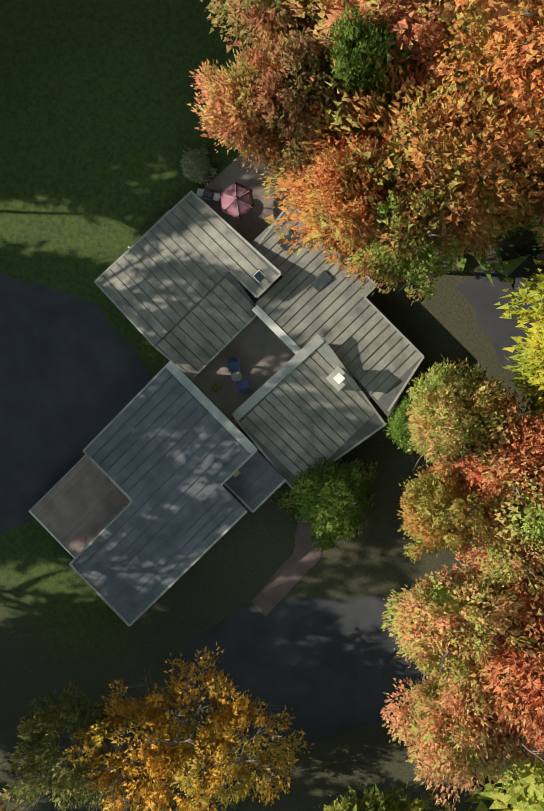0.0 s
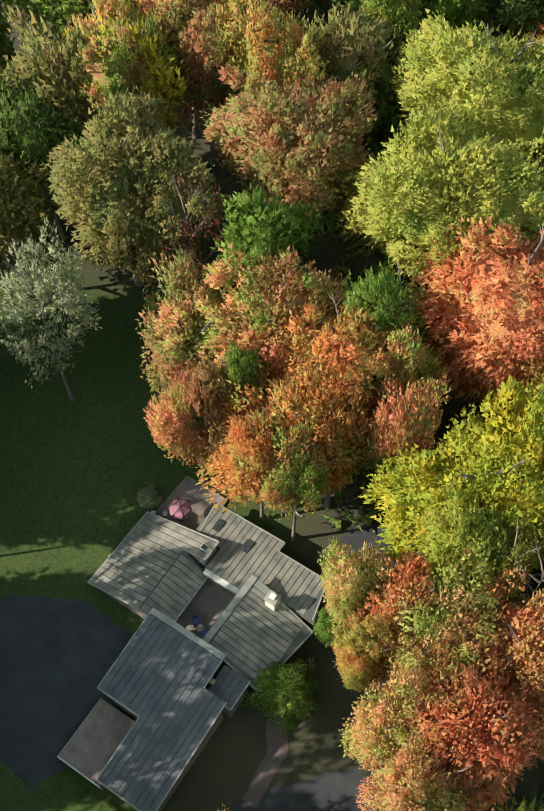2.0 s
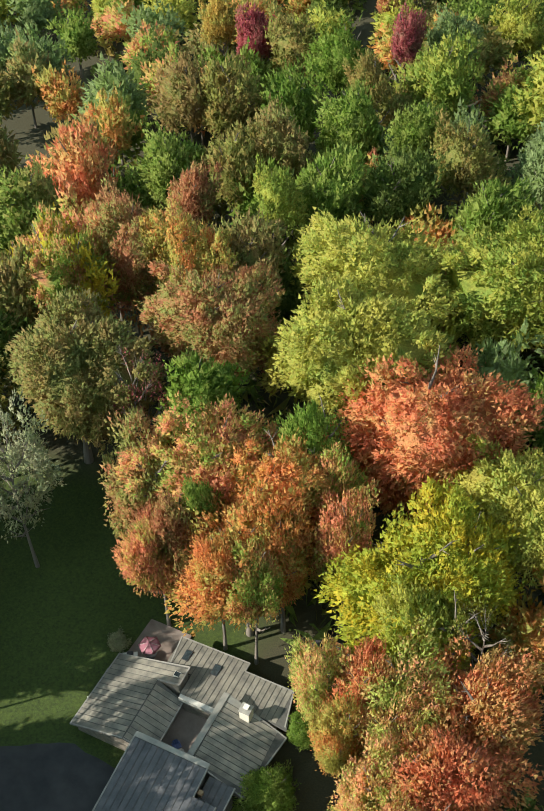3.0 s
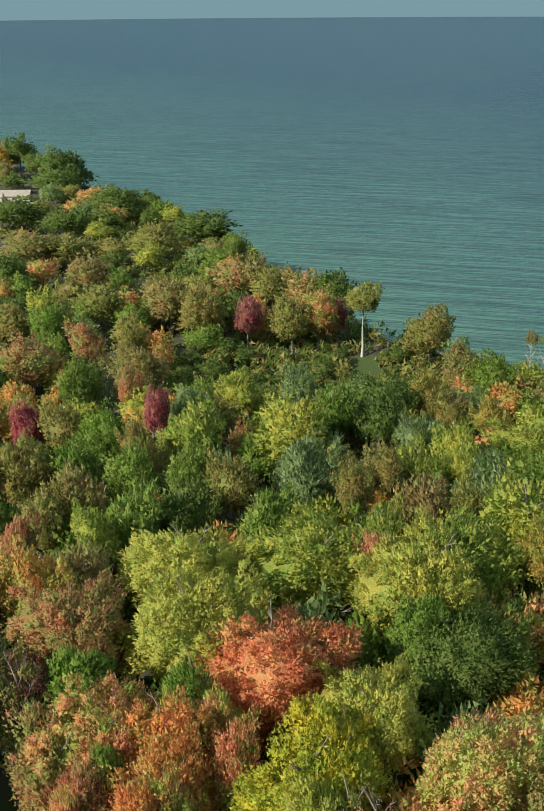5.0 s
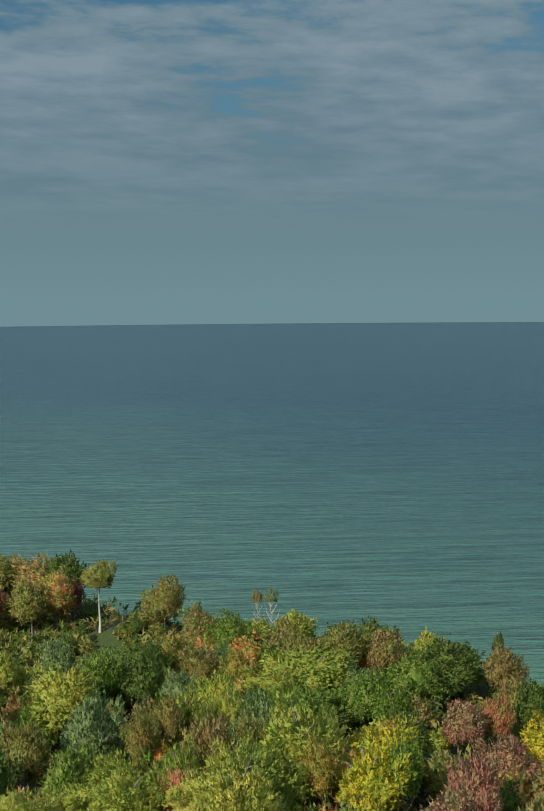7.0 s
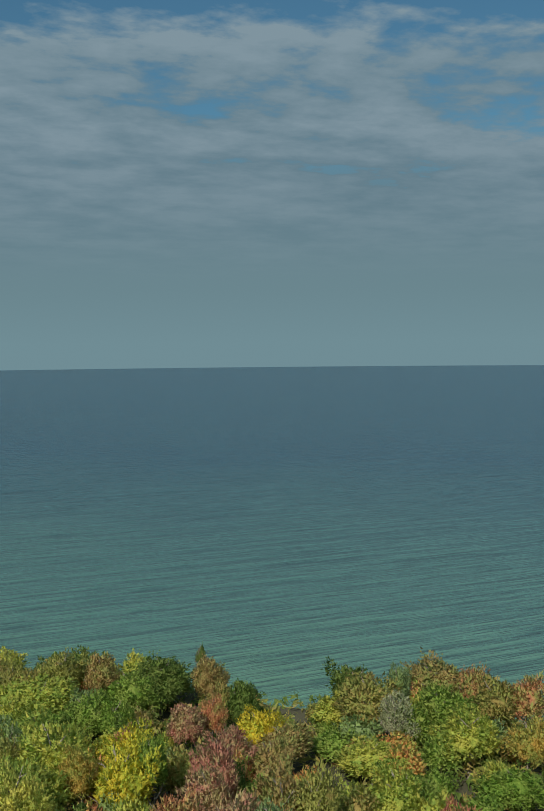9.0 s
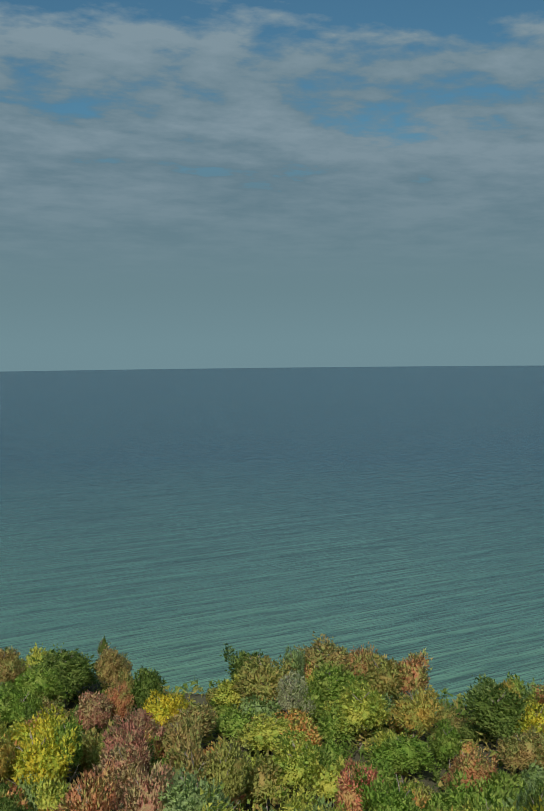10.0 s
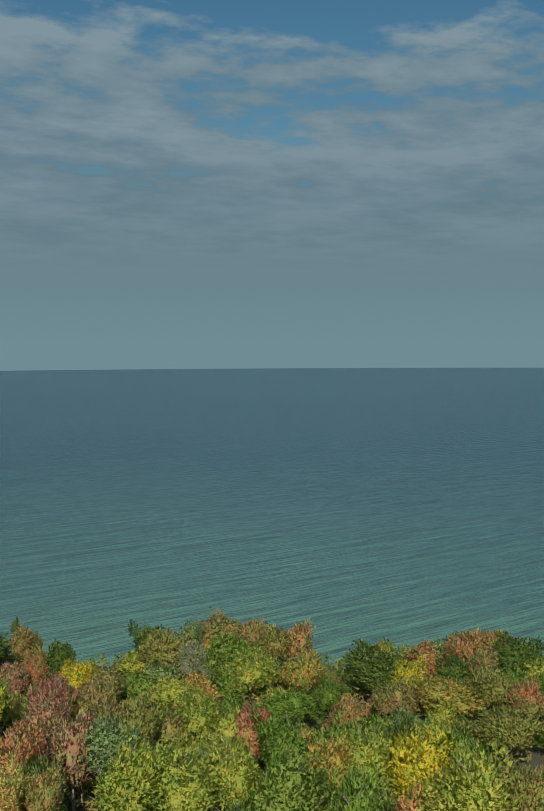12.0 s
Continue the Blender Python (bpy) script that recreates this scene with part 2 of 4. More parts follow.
ROOF = plain("grey_roof_boards", (0.095, 0.092, 0.082), (0.225, 0.21, 0.17), 0.9, 0.75, 0.3, 0.004)
# the roof boards again, with tree shade put in as a darker, bluer tone
SHADE_BOARDS = plain("shade_toned_roof_boards", (0.042, 0.045, 0.052), (0.098, 0.10, 0.108), 0.9, 0.75, 0.3, 0.004)
BATTEN = plain("roof_battens", (0.05, 0.05, 0.048), (0.1, 0.098, 0.09), 1.5, 0.75, 0.3, 0.003)
DECKING = plain("roof_underlay", (0.05, 0.05, 0.048), (0.09, 0.088, 0.08), 1.5, 0.9)
CAP = plain("pale_metal_flashing", (0.16, 0.16, 0.145), (0.26, 0.255, 0.225), 0.8, 0.5, 0.1, 0.002)
TANWOOD = plain("tan_wood", (0.25, 0.17, 0.1), (0.36, 0.26, 0.16))
TRIMDARK = plain("dark_metal", (0.025, 0.027, 0.03), (0.05, 0.052, 0.055), 2.0, 0.45)
RENDER = plain("cream_render", (0.52, 0.49, 0.40), (0.68, 0.64, 0.54), 2.0, 0.85)
DECKBOARD = plain("brown_deck_boards", (0.15, 0.11, 0.095), (0.24, 0.18, 0.155), 1.2, 0.85)
ASPHALT = plain("asphalt", (0.019, 0.021, 0.024), (0.042, 0.042, 0.045), 0.5, 0.9, 0.5, 0.008, 25.0)
PATH = plain("brick_path", (0.08, 0.055, 0.048), (0.13, 0.09, 0.08), 1.0, 0.9)
TEAK = plain("grey_teak", (0.2, 0.18, 0.15), (0.32, 0.29, 0.25), 4.0)
BLUE = plain("blue_paint", (0.06, 0.09, 0.22), (0.1, 0.14, 0.3), 3.0, 0.6)
PINK = plain("pink_canvas", (0.42, 0.17, 0.23), (0.55, 0.25, 0.31), 2.5, 0.9)
YELLOWF = plain("yellow_petals", (0.6, 0.45, 0.03), (0.75, 0.6, 0.05), 5.0)
m, t, p, o = material("dark_glass", 0.08)
GLASS = m
t.links.new(ramp(t, noise_node(t, coords(t), 3.0), [(0.4, (0.02, 0.03, 0.035)), (0.6, (0.04, 0.055, 0.06))]), p.inputs["Base Color"])
FASCIA = plain("weathered_white_trim", (0.42, 0.41, 0.37), (0.62, 0.6, 0.54), 1.4, 0.7, 0.2, 0.003)
EAVE = plain("grey_eave_boards", (0.16, 0.155, 0.14), (0.27, 0.26, 0.235), 1.4, 0.75, 0.2, 0.003)
SIDING = plain("grey_wood_siding", (0.16, 0.14, 0.11), (0.27, 0.24, 0.2), 2.0, 0.85, 0.3, 0.01)
PAVING = plain("brown_paving", (0.13, 0.10, 0.085), (0.21, 0.17, 0.145), 0.7, 0.9, 0.4, 0.006)


# ---- mesh tools ----
def mesh_of(name, verts, faces, mats=(), smooth=False):
    me = bpy.data.meshes.new(name)
    me.from_pydata([tuple(v) for v in verts], [], [tuple(f) for f in faces])
    for mt in mats:
        me.materials.append(mt)
    if smooth:
        me.polygons.foreach_set("use_smooth", [True] * len(me.polygons))
    me.update()
    return me


def part(name, bm, mat, parent, label="", soft=False):
    me = bpy.data.meshes.new(name)
    bm.to_mesh(me)
    bm.free()
    me.materials.append(mat)
    if soft:
        me.polygons.foreach_set("use_smooth", [True] * len(me.polygons))
    ob = new(name, me)
    ob.parent = parent
    return tagged(ob, label) if label else ob


def slab(points, thick):
    """A plate under a polygon of (x, y, z) corners."""
    bm = bmesh.new()
    top = [bm.verts.new(q) for q in points]
    low = [bm.verts.new((q[0], q[1], q[2] - thick)) for q in points]
    bm.faces.new(top)
    bm.faces.new(low[::-1])
    k = len(points)
    for i in range(k):
        bm.faces.new((top[i], low[i], low[(i + 1) % k], top[(i + 1) % k]))
    bmesh.ops.recalc_face_normals(bm, faces=bm.faces)
    return bm


def box(x0, x1, y0, y1, z0, z1, bevel=0.0):
    bm = slab([(x0, y0, z1), (x1, y0, z1), (x1, y1, z1), (x0, y1, z1)], z1 - z0)
    if bevel:
        bmesh.ops.bevel(bm, geom=bm.edges[:], offset=bevel, segments=1, affect="EDGES")
    return bm


# ---- the land and the lake ----
SHORE_Y = (-5000, -300, -150, -60, 0, 55, 85, 115, 172, 212, 270, 330, 400, 480, 620, 900, 5000)
SHORE_X = (900, 270, 240, 222, 206, 178, 155, 147, 109, 69, 45, 33, 2, -42, -130, -330, -4200)


def shore(y):
    return float(np.interp(y, SHORE_Y, SHORE_X))


def smooth(a, b, v):
    u = min(1.0, max(0.0, (v - a) / (b - a)))
    return u * u * (3 - 2 * u)


def ground_z(x, y):
    s = shore(y) - x
    z = 0.35 * noise.noise((x * 0.02, y * 0.02, 0)) * smooth(30, 60, math.hypot(x - 6, y + 12))
    z = (z - 1.0) * smooth(2, 30, s) - 1.5 * smooth(60, 5, s)
    # a shaded hollow behind the trees of the bluff
    z -= 6.0 * math.exp(-((x - 40) / 34) ** 2 - ((y - 174) / 20) ** 2)
    return z + (WATER_Z - 4 - z) * (1 - smooth(-14, 2, s))


ys = sorted({-5000, -2500, -1200, -700, -450, -300, *range(-220, 60, 4), *range(60, 520, 10), 560, 620, 700, 900, 1300, 2200, 5000})
ss = [-14, -11, -8, -5, -2, 2, 6, 12, *range(20, 260, 4), 280, 320, 400, 600, 1000, 2200, 6000]
gv, gf = [], []
for y in ys:
    for s in ss:
        x = shore(y) - s
        gv.append((x, y, ground_z(x, y)))
k = len(ss)
for i in range(len(ys) - 1):
    for j in range(k - 1):
        a = i * k + j
        gf.append((a, a + k, a + k + 1, a + 1))
ground = new("ground", mesh_of("ground", gv, gf, [GROUND], True))
tagged(ground, "leaf-strewn woodland floor with a mown lawn above a lake bluff", "ground", kind="structure")

wv_, wf_ = [(-25, -110, WATER_Z)], []
for r in (300, 900, 2400, 4900):
    for i in range(180):
        a = i * math.pi / 90
        wv_.append((-25 + r * math.cos(a), -110 + r * math.sin(a), WATER_Z))
for i in range(180):
    wf_.append((0, 1 + i, 1 + (i + 1) % 180))
    for q in range(3):
        b0, b1 = 1 + q * 180, 1 + (q + 1) * 180
        wf_.append((b0 + i, b1 + i, b1 + (i + 1) % 180, b0 + (i + 1) % 180))
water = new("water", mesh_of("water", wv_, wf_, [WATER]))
tagged(water, "calm green-blue lake with fine wind ripples", "lake", kind="structure")

# ---- the house ----
YARD = -1.0
house = new("house")
house.matrix_world = pose(0, 0, YARD, 0, 0, -9.5)
tagged(house, "low rambling house with grey boarded roofs round a small courtyard", "house")


def up_by(bm, dz=-YARD):
    bmesh.ops.translate(bm, verts=bm.verts, vec=(0, 0, dz))
    return bm


def hpart(name, bm, mat, parent=house, label=""):
    return part(name, up_by(bm), mat, parent, label)


def wall_box(x0, x1, y0, y1, top):
    return hpart("wall", box(x0, x1, y0, y1, YARD - 0.3, top, 0.02), SIDING)


def strip(p, q, wide, high, lift=0.0):
    """A bar from p to q, lying on its wide side."""
    p, q = Vector(p), Vector(q)
    d = (q - p).normalized()
    s = d.cross(Vector((0, 0, 1))).normalized() * wide / 2
    n = s.cross(d).normalized()
    bm = bmesh.new()
    ring = []
    for c in (p, q):
        ring.append([bm.verts.new(c + n * lift + o) for o in (-s, s, s + n * high, -s + n * high)])
    for i in range(4):
        j = (i + 1) % 4
        bm.faces.new((ring[0][i], ring[0][j], ring[1][j], ring[1][i]))
    bm.faces.new(ring[0][::-1])
    bm.faces.new(ring[1])
    bmesh.ops.recalc_face_normals(bm, faces=bm.faces)
    return bm


def roof_of(corners, plane, mat, label, runs, along, edges, pitch=0.61, cap=None):
    """A roof plate with its boards, the battens over the joints and the trim along its edges.
    runs: (from, to, start, end) across and along the boards; along: the axis the boards follow."""
    roof = hpart("roof", slab([(a, b, plane(a, b)) for a, b in corners], 0.2), DECKING, house, label)
    rng = random.Random(len(corners) * 31 + int(corners[0][0] * 10))
    for lo, hi, s, e in runs:
        k = max(1, round((hi - lo) / pitch))
        w = (hi - lo) / k
        for i in range(k):
            a0, a1 = lo + i * w + 0.032, lo + (i + 1) * w - 0.032
            pts = [(a0, s), (a1, s), (a1, e), (a0, e)]
            if along == "u":
                pts = [(b, a) for a, b in pts]
            lift = 0.03 + rng.uniform(0, 0.008)
            bm = slab([(a, b, plane(a, b) + lift) for a, b in pts], 0.028)
            part("roof_panel", up_by(bm, 0.0), mat, roof)
            if i:
                ends = [(lo + i * w, s), (lo + i * w, e)]
                if along == "u":
                    ends = [(b, a) for a, b in ends]
                (x0, y0), (x1, y1) = ends
                bm = strip((x0, y0, plane(x0, y0) + 0.03), (x1, y1, plane(x1, y1) + 0.03), 0.03, 0.05)
                part("batten", bm, BATTEN, roof)
    for (a, b), (c, d_) in edges:
        bm = strip((a, b, plane(a, b) - 0.12), (c, d_, plane(c, d_) - 0.12), 0.14, 0.19)
        part("trim_board", bm, EAVE, roof)
    if cap:
        (a, b), (c, d_), w = cap
        part("ridge_cap", strip((a, b, plane(a, b) + 0.05), (c, d_, plane(c, d_) + 0.05), w, 0.05), CAP, roof, "pale metal ridge flashing")
    # children of the roof carry its lift
    for ch in roof.children:
        ch.location.z = -YARD
    return roof


def tilt_z(base, u0, su, v0=0.0, sv=0.0):
    return lambda a, b: base + (a - u0) * su + (b - v0) * sv


# south wing: an L under one shed roof that falls away from the courtyard
south = tilt_z(4.85, 0, 0, -10.2, 0.115)
roof_of([(4.7, -10.2), (4.7, -18.3), (9.2, -18.3), (9.2, -24.25), (14.75, -24.25), (14.75, -13.4), (12.45, -13.4), (12.45, -10.2)], south,
        SHADE_BOARDS, "weathered boarded shed roof, toned blue-grey for tree shade", [(4.75, 9.2, -18.25, -10.75), (9.2, 12.42, -24.2, -10.75), (12.42, 14.7, -24.2, -13.45)], "v",
        [((4.7, -10.2), (4.7, -18.3)), ((4.7, -18.3), (9.2, -18.3)), ((9.2, -18.3), (9.2, -24.25)), ((9.2, -24.25), (14.75, -24.25)), ((14.75, -24.25), (14.75, -13.4)), ((12.45, -13.4), (12.45, -10.2))],
        cap=((4.7, -10.42), (12.45, -10.42), 0.55))
wall_box(5.2, 12.0, -18.0, -10.5, 3.75)
wall_box(9.6, 14.3, -23.8, -13.6, 3.15)
# low link roof beside it
link = tilt_z(2.9, 12.45, -0.06)
roof_of([(12.45, -13.4), (15.1, -13.4), (15.1, -10.4), (12.45, -10.4)], link, SHADE_BOARDS, "low green-grey link roof", [(12.5, 15.05, -13.35, -10.45)], "v",
        [((12.45, -13.4), (15.1, -13.4)), ((15.1, -13.4), (15.1, -10.4))])
wall_box(12.5, 14.8, -13.2, -10.5, 2.4)
hpart("roof_vent", box(12.3, 12.75, -12.6, -12.1, 2.9, 3.45, 0.03), TANWOOD, house, "tan boxed roof vent")

# north-west wing: long western slope, short eastern slope
west = tilt_z(0.5, -3.3, 0.335)
roof_of([(-3.3, -10.45), (2.98, -10.45), (2.98, -3.5), (5.5, -3.5), (5.5, -1.35), (-2.95, -1.6)], west, ROOF, "sunlit weathered boarded roof slope",
        [(-10.4, -3.5, -3.2, 2.9), (-3.5, -1.6, -2.9, 5.45)], "u",
        [((-3.3, -10.45), (2.98, -10.45)), ((-2.95, -1.6), (-3.3, -10.45)), ((5.5, -1.35), (-2.95, -1.6)), ((5.5, -3.5), (5.5, -1.35)), ((2.98, -3.5), (5.5, -3.5))])
east = tilt_z(2.6, 2.98, -0.40)
roof_of([(2.98, -10.45), (6.05, -10.25), (6.05, -3.95), (2.98, -3.52)], east, ROOF, "shaded boarded roof slope over the courtyard",
        [(-10.3, -4.0, 3.05, 6.0)], "u", [((6.05, -10.25), (6.05, -3.95)), ((2.98, -10.45), (6.05, -10.25))])
wall_box(-2.8, 5.6, -10.1, -1.9, 0.45)
wall_box(0.2, 5.2, -3.4, -1.7, 1.55)
hpart("gable_wall", slab([(5.35, -3.4, 2.9), (5.35, -1.6, 2.9), (0.5, -1.6, 1.5), (0.5, -3.4, 1.5)], 1.3), SIDING)

# north-east wing, with two skylights
north = tilt_z(2.25, 0, 0, -3.95, -0.10)
roof_of([(3.0, -1.3), (5.55, -1.3), (5.55, -3.95), (10.3, -3.95), (10.3, -2.3), (16.9, -2.9), (15.7, 1.5), (10.25, 1.5), (10.25, 2.6), (2.4, 2.45)], north, ROOF,
        "weathered boarded roof with skylights", [(2.5, 5.5, -1.3, 2.4), (5.55, 10.2, -3.9, 2.5), (10.25, 15.65, -2.6, 1.45)], "v",
        [((2.4, 2.45), (10.25, 2.6)), ((10.25, 2.6), (10.25, 1.5)), ((10.25, 1.5), (15.7, 1.5)), ((15.7, 1.5), (16.6, -2.6)), ((2.4, 2.45), (3.0, -1.3))])
hpart("courtyard_fascia", strip((5.7, -4.05, 1.86), (10.3, -4.05, 1.86), 0.5, 0.5), FASCIA, house, "sunlit white fascia over the courtyard")
wall_box(2.9, 10.0, -1.2, 2.1, 1.4)
wall_box(5.8, 15.2, -3.8, 1.1, 1.5)

# south-east wing: ridge along the courtyard, slope to the east
seast = tilt_z(3.5, 10.2, -0.27)
roof_of([(9.95, -9.9), (15.95, -10.6), (17.1, -3.35), (10.2, -2.35)], seast, ROOF, "brown-grey ribbed roof slope",
        [(-9.9, -3.2, 10.45, 16.1)], "u", [((9.95, -9.9), (15.95, -10.6)), ((15.95, -10.6), (17.1, -3.35)), ((17.1, -3.35), (10.2, -2.35))], 0.55,
        cap=((9.98, -9.9), (10.22, -2.4), 0.62))
hpart("flat_flashing", slab([(10.5, -3.15, 3.5), (14.2, -3.2, 2.5), (14.2, -2.95, 2.5), (10.5, -2.45, 3.5)], 0.05), CAP)
wall_box(10.2, 15.6, -9.6, -3.3, 2.0)
hpart("gable_wall", slab([(10.35, -3.5, 3.3), (15.8, -3.5, 1.8), (15.8, -3.3, 1.8), (10.35, -2.7, 3.3)], 1.7), SIDING)


def skylight(u, v, w, d):
    z = north(u, v)
    s = hpart("skylight", box(u - w / 2, u + w / 2, v - d / 2, v + d / 2, z - 0.05, z + 0.16, 0.02), TRIMDARK, house, "dark-framed roof skylight")
    g = hpart("pane", box(u - w / 2 + 0.07, u + w / 2 - 0.07, v - d / 2 + 0.07, v + d / 2 - 0.07, z + 0.1, z + 0.175), GLASS, s, "dark glass pane")
    return s


skylight(4.05, 0.55, 0.75, 1.25)
skylight(7.55, 0.25, 0.8, 1.3)
s3 = hpart("skylight", box(4.3, 5.0, -2.75, -2.15, west(4.65, -2.4) - 0.1, west(4.65, -2.4) + 0.12, 0.02), FASCIA, house, "small bluish skylight")
hpart("pane", box(4.36, 4.94, -2.69, -2.21, west(4.65, -2.4) + 0.06, west(4.65, -2.4) + 0.135), GLASS, s3)

# chimney: rendered stack, crown, flue and its cap
chim = hpart("chimney", box(12.35, 13.4, -3.95, -2.95, 1.2, 4.2, 0.03), RENDER, house, "cream rendered chimney stack")
hpart("crown", box(12.28, 13.47, -4.02, -2.88, 4.2, 4.34, 0.03), CAP, chim)
hpart("flue", box(12.7, 13.05, -3.6, -3.25, 4.34, 4.62, 0.02), FASCIA, chim, "white metal flue")
hpart("cowl", box(12.6, 13.15, -3.7, -3.15, 4.62, 4.68, 0.02), FASCIA, chim)
# gutters and pipe ends at the low corners
for u, v, z in ((4.55, -10.3, 3.6), (-3.35, -7.2, 0.45)):
    hpart("downpipe", box(u - 0.06, u + 0.06, v - 0.06, v + 0.06, YARD, z, 0.01), FASCIA)

# flat terrace deck in the angle of the south wing
deck = hpart("terrace", box(4.65, 9.1, -24.35, -18.4, YARD - 0.2, 0.9), SIDING, house, "brown boarded terrace with a white edge")
rng = random.Random(4)
for i in range(31):
    u0 = 4.67 + i * 0.1426
    part("deck_board", up_by(box(u0, u0 + 0.132, -24.3, -18.42, 0.905, 0.94 + rng.uniform(0, 0.006)), -YARD), DECKBOARD, deck)
hpart("edge_board", box(4.58, 9.15, -24.45, -24.35, 0.6, 1.02, 0.01), FASCIA, deck)
hpart("edge_board", box(4.56, 4.65, -24.45, -18.4, 0.6, 0.98, 0.01), SIDING, deck)

# ---- paving ----
def place_uv(u, v):
    c, s = math.cos(radians(-9.5)), math.sin(radians(-9.5))
    return (u * c - v * s, u * s + v * c)


def paving(name, outline, mat, label, thick=0.05):
    ob = new(name, None)
    bm = slab([(a, b, YARD + thick) for a, b in outline], thick + 0.1)
    me = bpy.data.meshes.new(name)
    bm.to_mesh(me)
    bm.free()
    me.materials.append(mat)
    scene.collection.objects.unlink(ob)
    bpy.data.objects.remove(ob)
    return tagged(new(name, me), label, "paving", kind="structure")


paving("pavement", [place_uv(*q) for q in ((5.6, -10.6), (10.4, -10.6), (10.4, -3.7), (5.6, -3.7))], PAVING, "brown paved courtyard floor", 0.35)
paving("pavement", [place_uv(*q) for q in ((-2.9, -1.4), (2.6, -1.4), (2.4, 4.3), (-2.6, 4.3))], PAVING, "brown paved patio", 0.25)
def wavy(points, steps=6, sway=0.25, seed=3):
    """An outline with an uneven edge through the corners given."""
    rng = random.Random(seed)
    out = []
    for i, (a, b) in enumerate(points):
        c, d_ = points[(i + 1) % len(points)]
        for k in range(steps):
            w = k / steps
            j = sway if k else 0
            out.append((a + (c - a) * w + rng.uniform(-j, j), b + (d_ - b) * w + rng.uniform(-j, j)))
    return out


paving("drive", wavy(((14.9, 4.2), (21.0, 1.6), (26.5, 13.0), (19.5, 15.0)), 6, 0.2, 5), ASPHALT, "grey asphalt drive strewn with leaves", 0.02)
paving("drive", wavy(((16.0, -21.5), (24.5, -14.8), (30.0, -20.0), (22.0, -31.0), (14.0, -27.5)), 6, 0.3, 6), ASPHALT, "dark asphalt forecourt in tree shade", 0.02)
paving("drive", wavy(((-4.2, -11.0), (3.6, -13.0), (3.6, -20.0), (-0.5, -28.0), (-14.0, -24.0), (-12.0, -13.5)), 6, 0.3, 7), ASPHALT, "dark asphalt turning area beside the house", 0.02)
paving("path", wavy(((15.0, -13.6), (17.0, -13.2), (18.3, -16.2), (17.6, -21.5), (16.2, -21.3), (16.6, -17.0)), 5, 0.08, 8), PATH, "curved pinkish brick path", 0.04)

# ---- courtyard and patio things ----
def disc(r, z0, z1, sides=24, top=None):
    bm = bmesh.new()
    bmesh.ops.create_cone(bm, cap_ends=True, segments=sides, radius1=r, radius2=r if top is None else top, depth=z1 - z0)
    bmesh.ops.translate(bm, verts=bm.verts, vec=(0, 0, (z0 + z1) / 2))
    return bm


def thing(name, x, y, z, turn_, label, category, group=""):
    e = new(name)
    e.empty_display_size = 0.3
    e.matrix_world = pose(x, y, z, 0, 0, turn_)
    return tagged(e, label, category, group)


FLOOR_C, FLOOR_P = YARD + 0.35, YARD + 0.25
tb = thing("garden_table", 6.45, -9.35, FLOOR_C, 0, "small round grey wooden garden table", "table")
part("tabletop", disc(0.36, 0.46, 0.5, 28), TEAK, tb)
part("post", disc(0.05, 0.05, 0.46, 10), TEAK, tb)
part("foot", disc(0.2, 0.0, 0.05, 16), TEAK, tb)


def garden_chair(x, y, turn_):
    c = thing("garden_chair", x, y, FLOOR_C, turn_, "blue slatted garden armchair beside the round table", "chair", "courtyard chairs")
    for i in range(5):
        a = -0.27 + i * 0.11
        part("seat_slat", box(a, a + 0.1, -0.3, 0.25, 0.34, 0.365), BLUE, c)
        bm = box(a, a + 0.1, 0.0, 0.025, 0.0, 0.62 - 0.04 * abs(i - 2))
        bmesh.ops.rotate(bm, verts=bm.verts, cent=(0, 0, 0), matrix=Matrix.Rotation(radians(-24), 3, "X"))
        bmesh.ops.translate(bm, verts=bm.verts, vec=(0, 0.22, 0.33))
        part("back_slat", bm, BLUE, c)
    for s in (-1, 1):
        part("armrest", box(s * 0.36 - 0.06, s * 0.36 + 0.06, -0.35, 0.4, 0.52, 0.545, 0.008), BLUE, c)
        part("leg", box(s * 0.33 - 0.03, s * 0.33 + 0.03, -0.3, -0.22, 0.0, 0.52), BLUE, c)
        part("leg", box(s * 0.33 - 0.03, s * 0.33 + 0.03, 0.3, 0.38, 0.0, 0.52), BLUE, c)
    return c


garden_chair(5.85, -8.85, 40)
garden_chair(7.15, -9.55, 225)

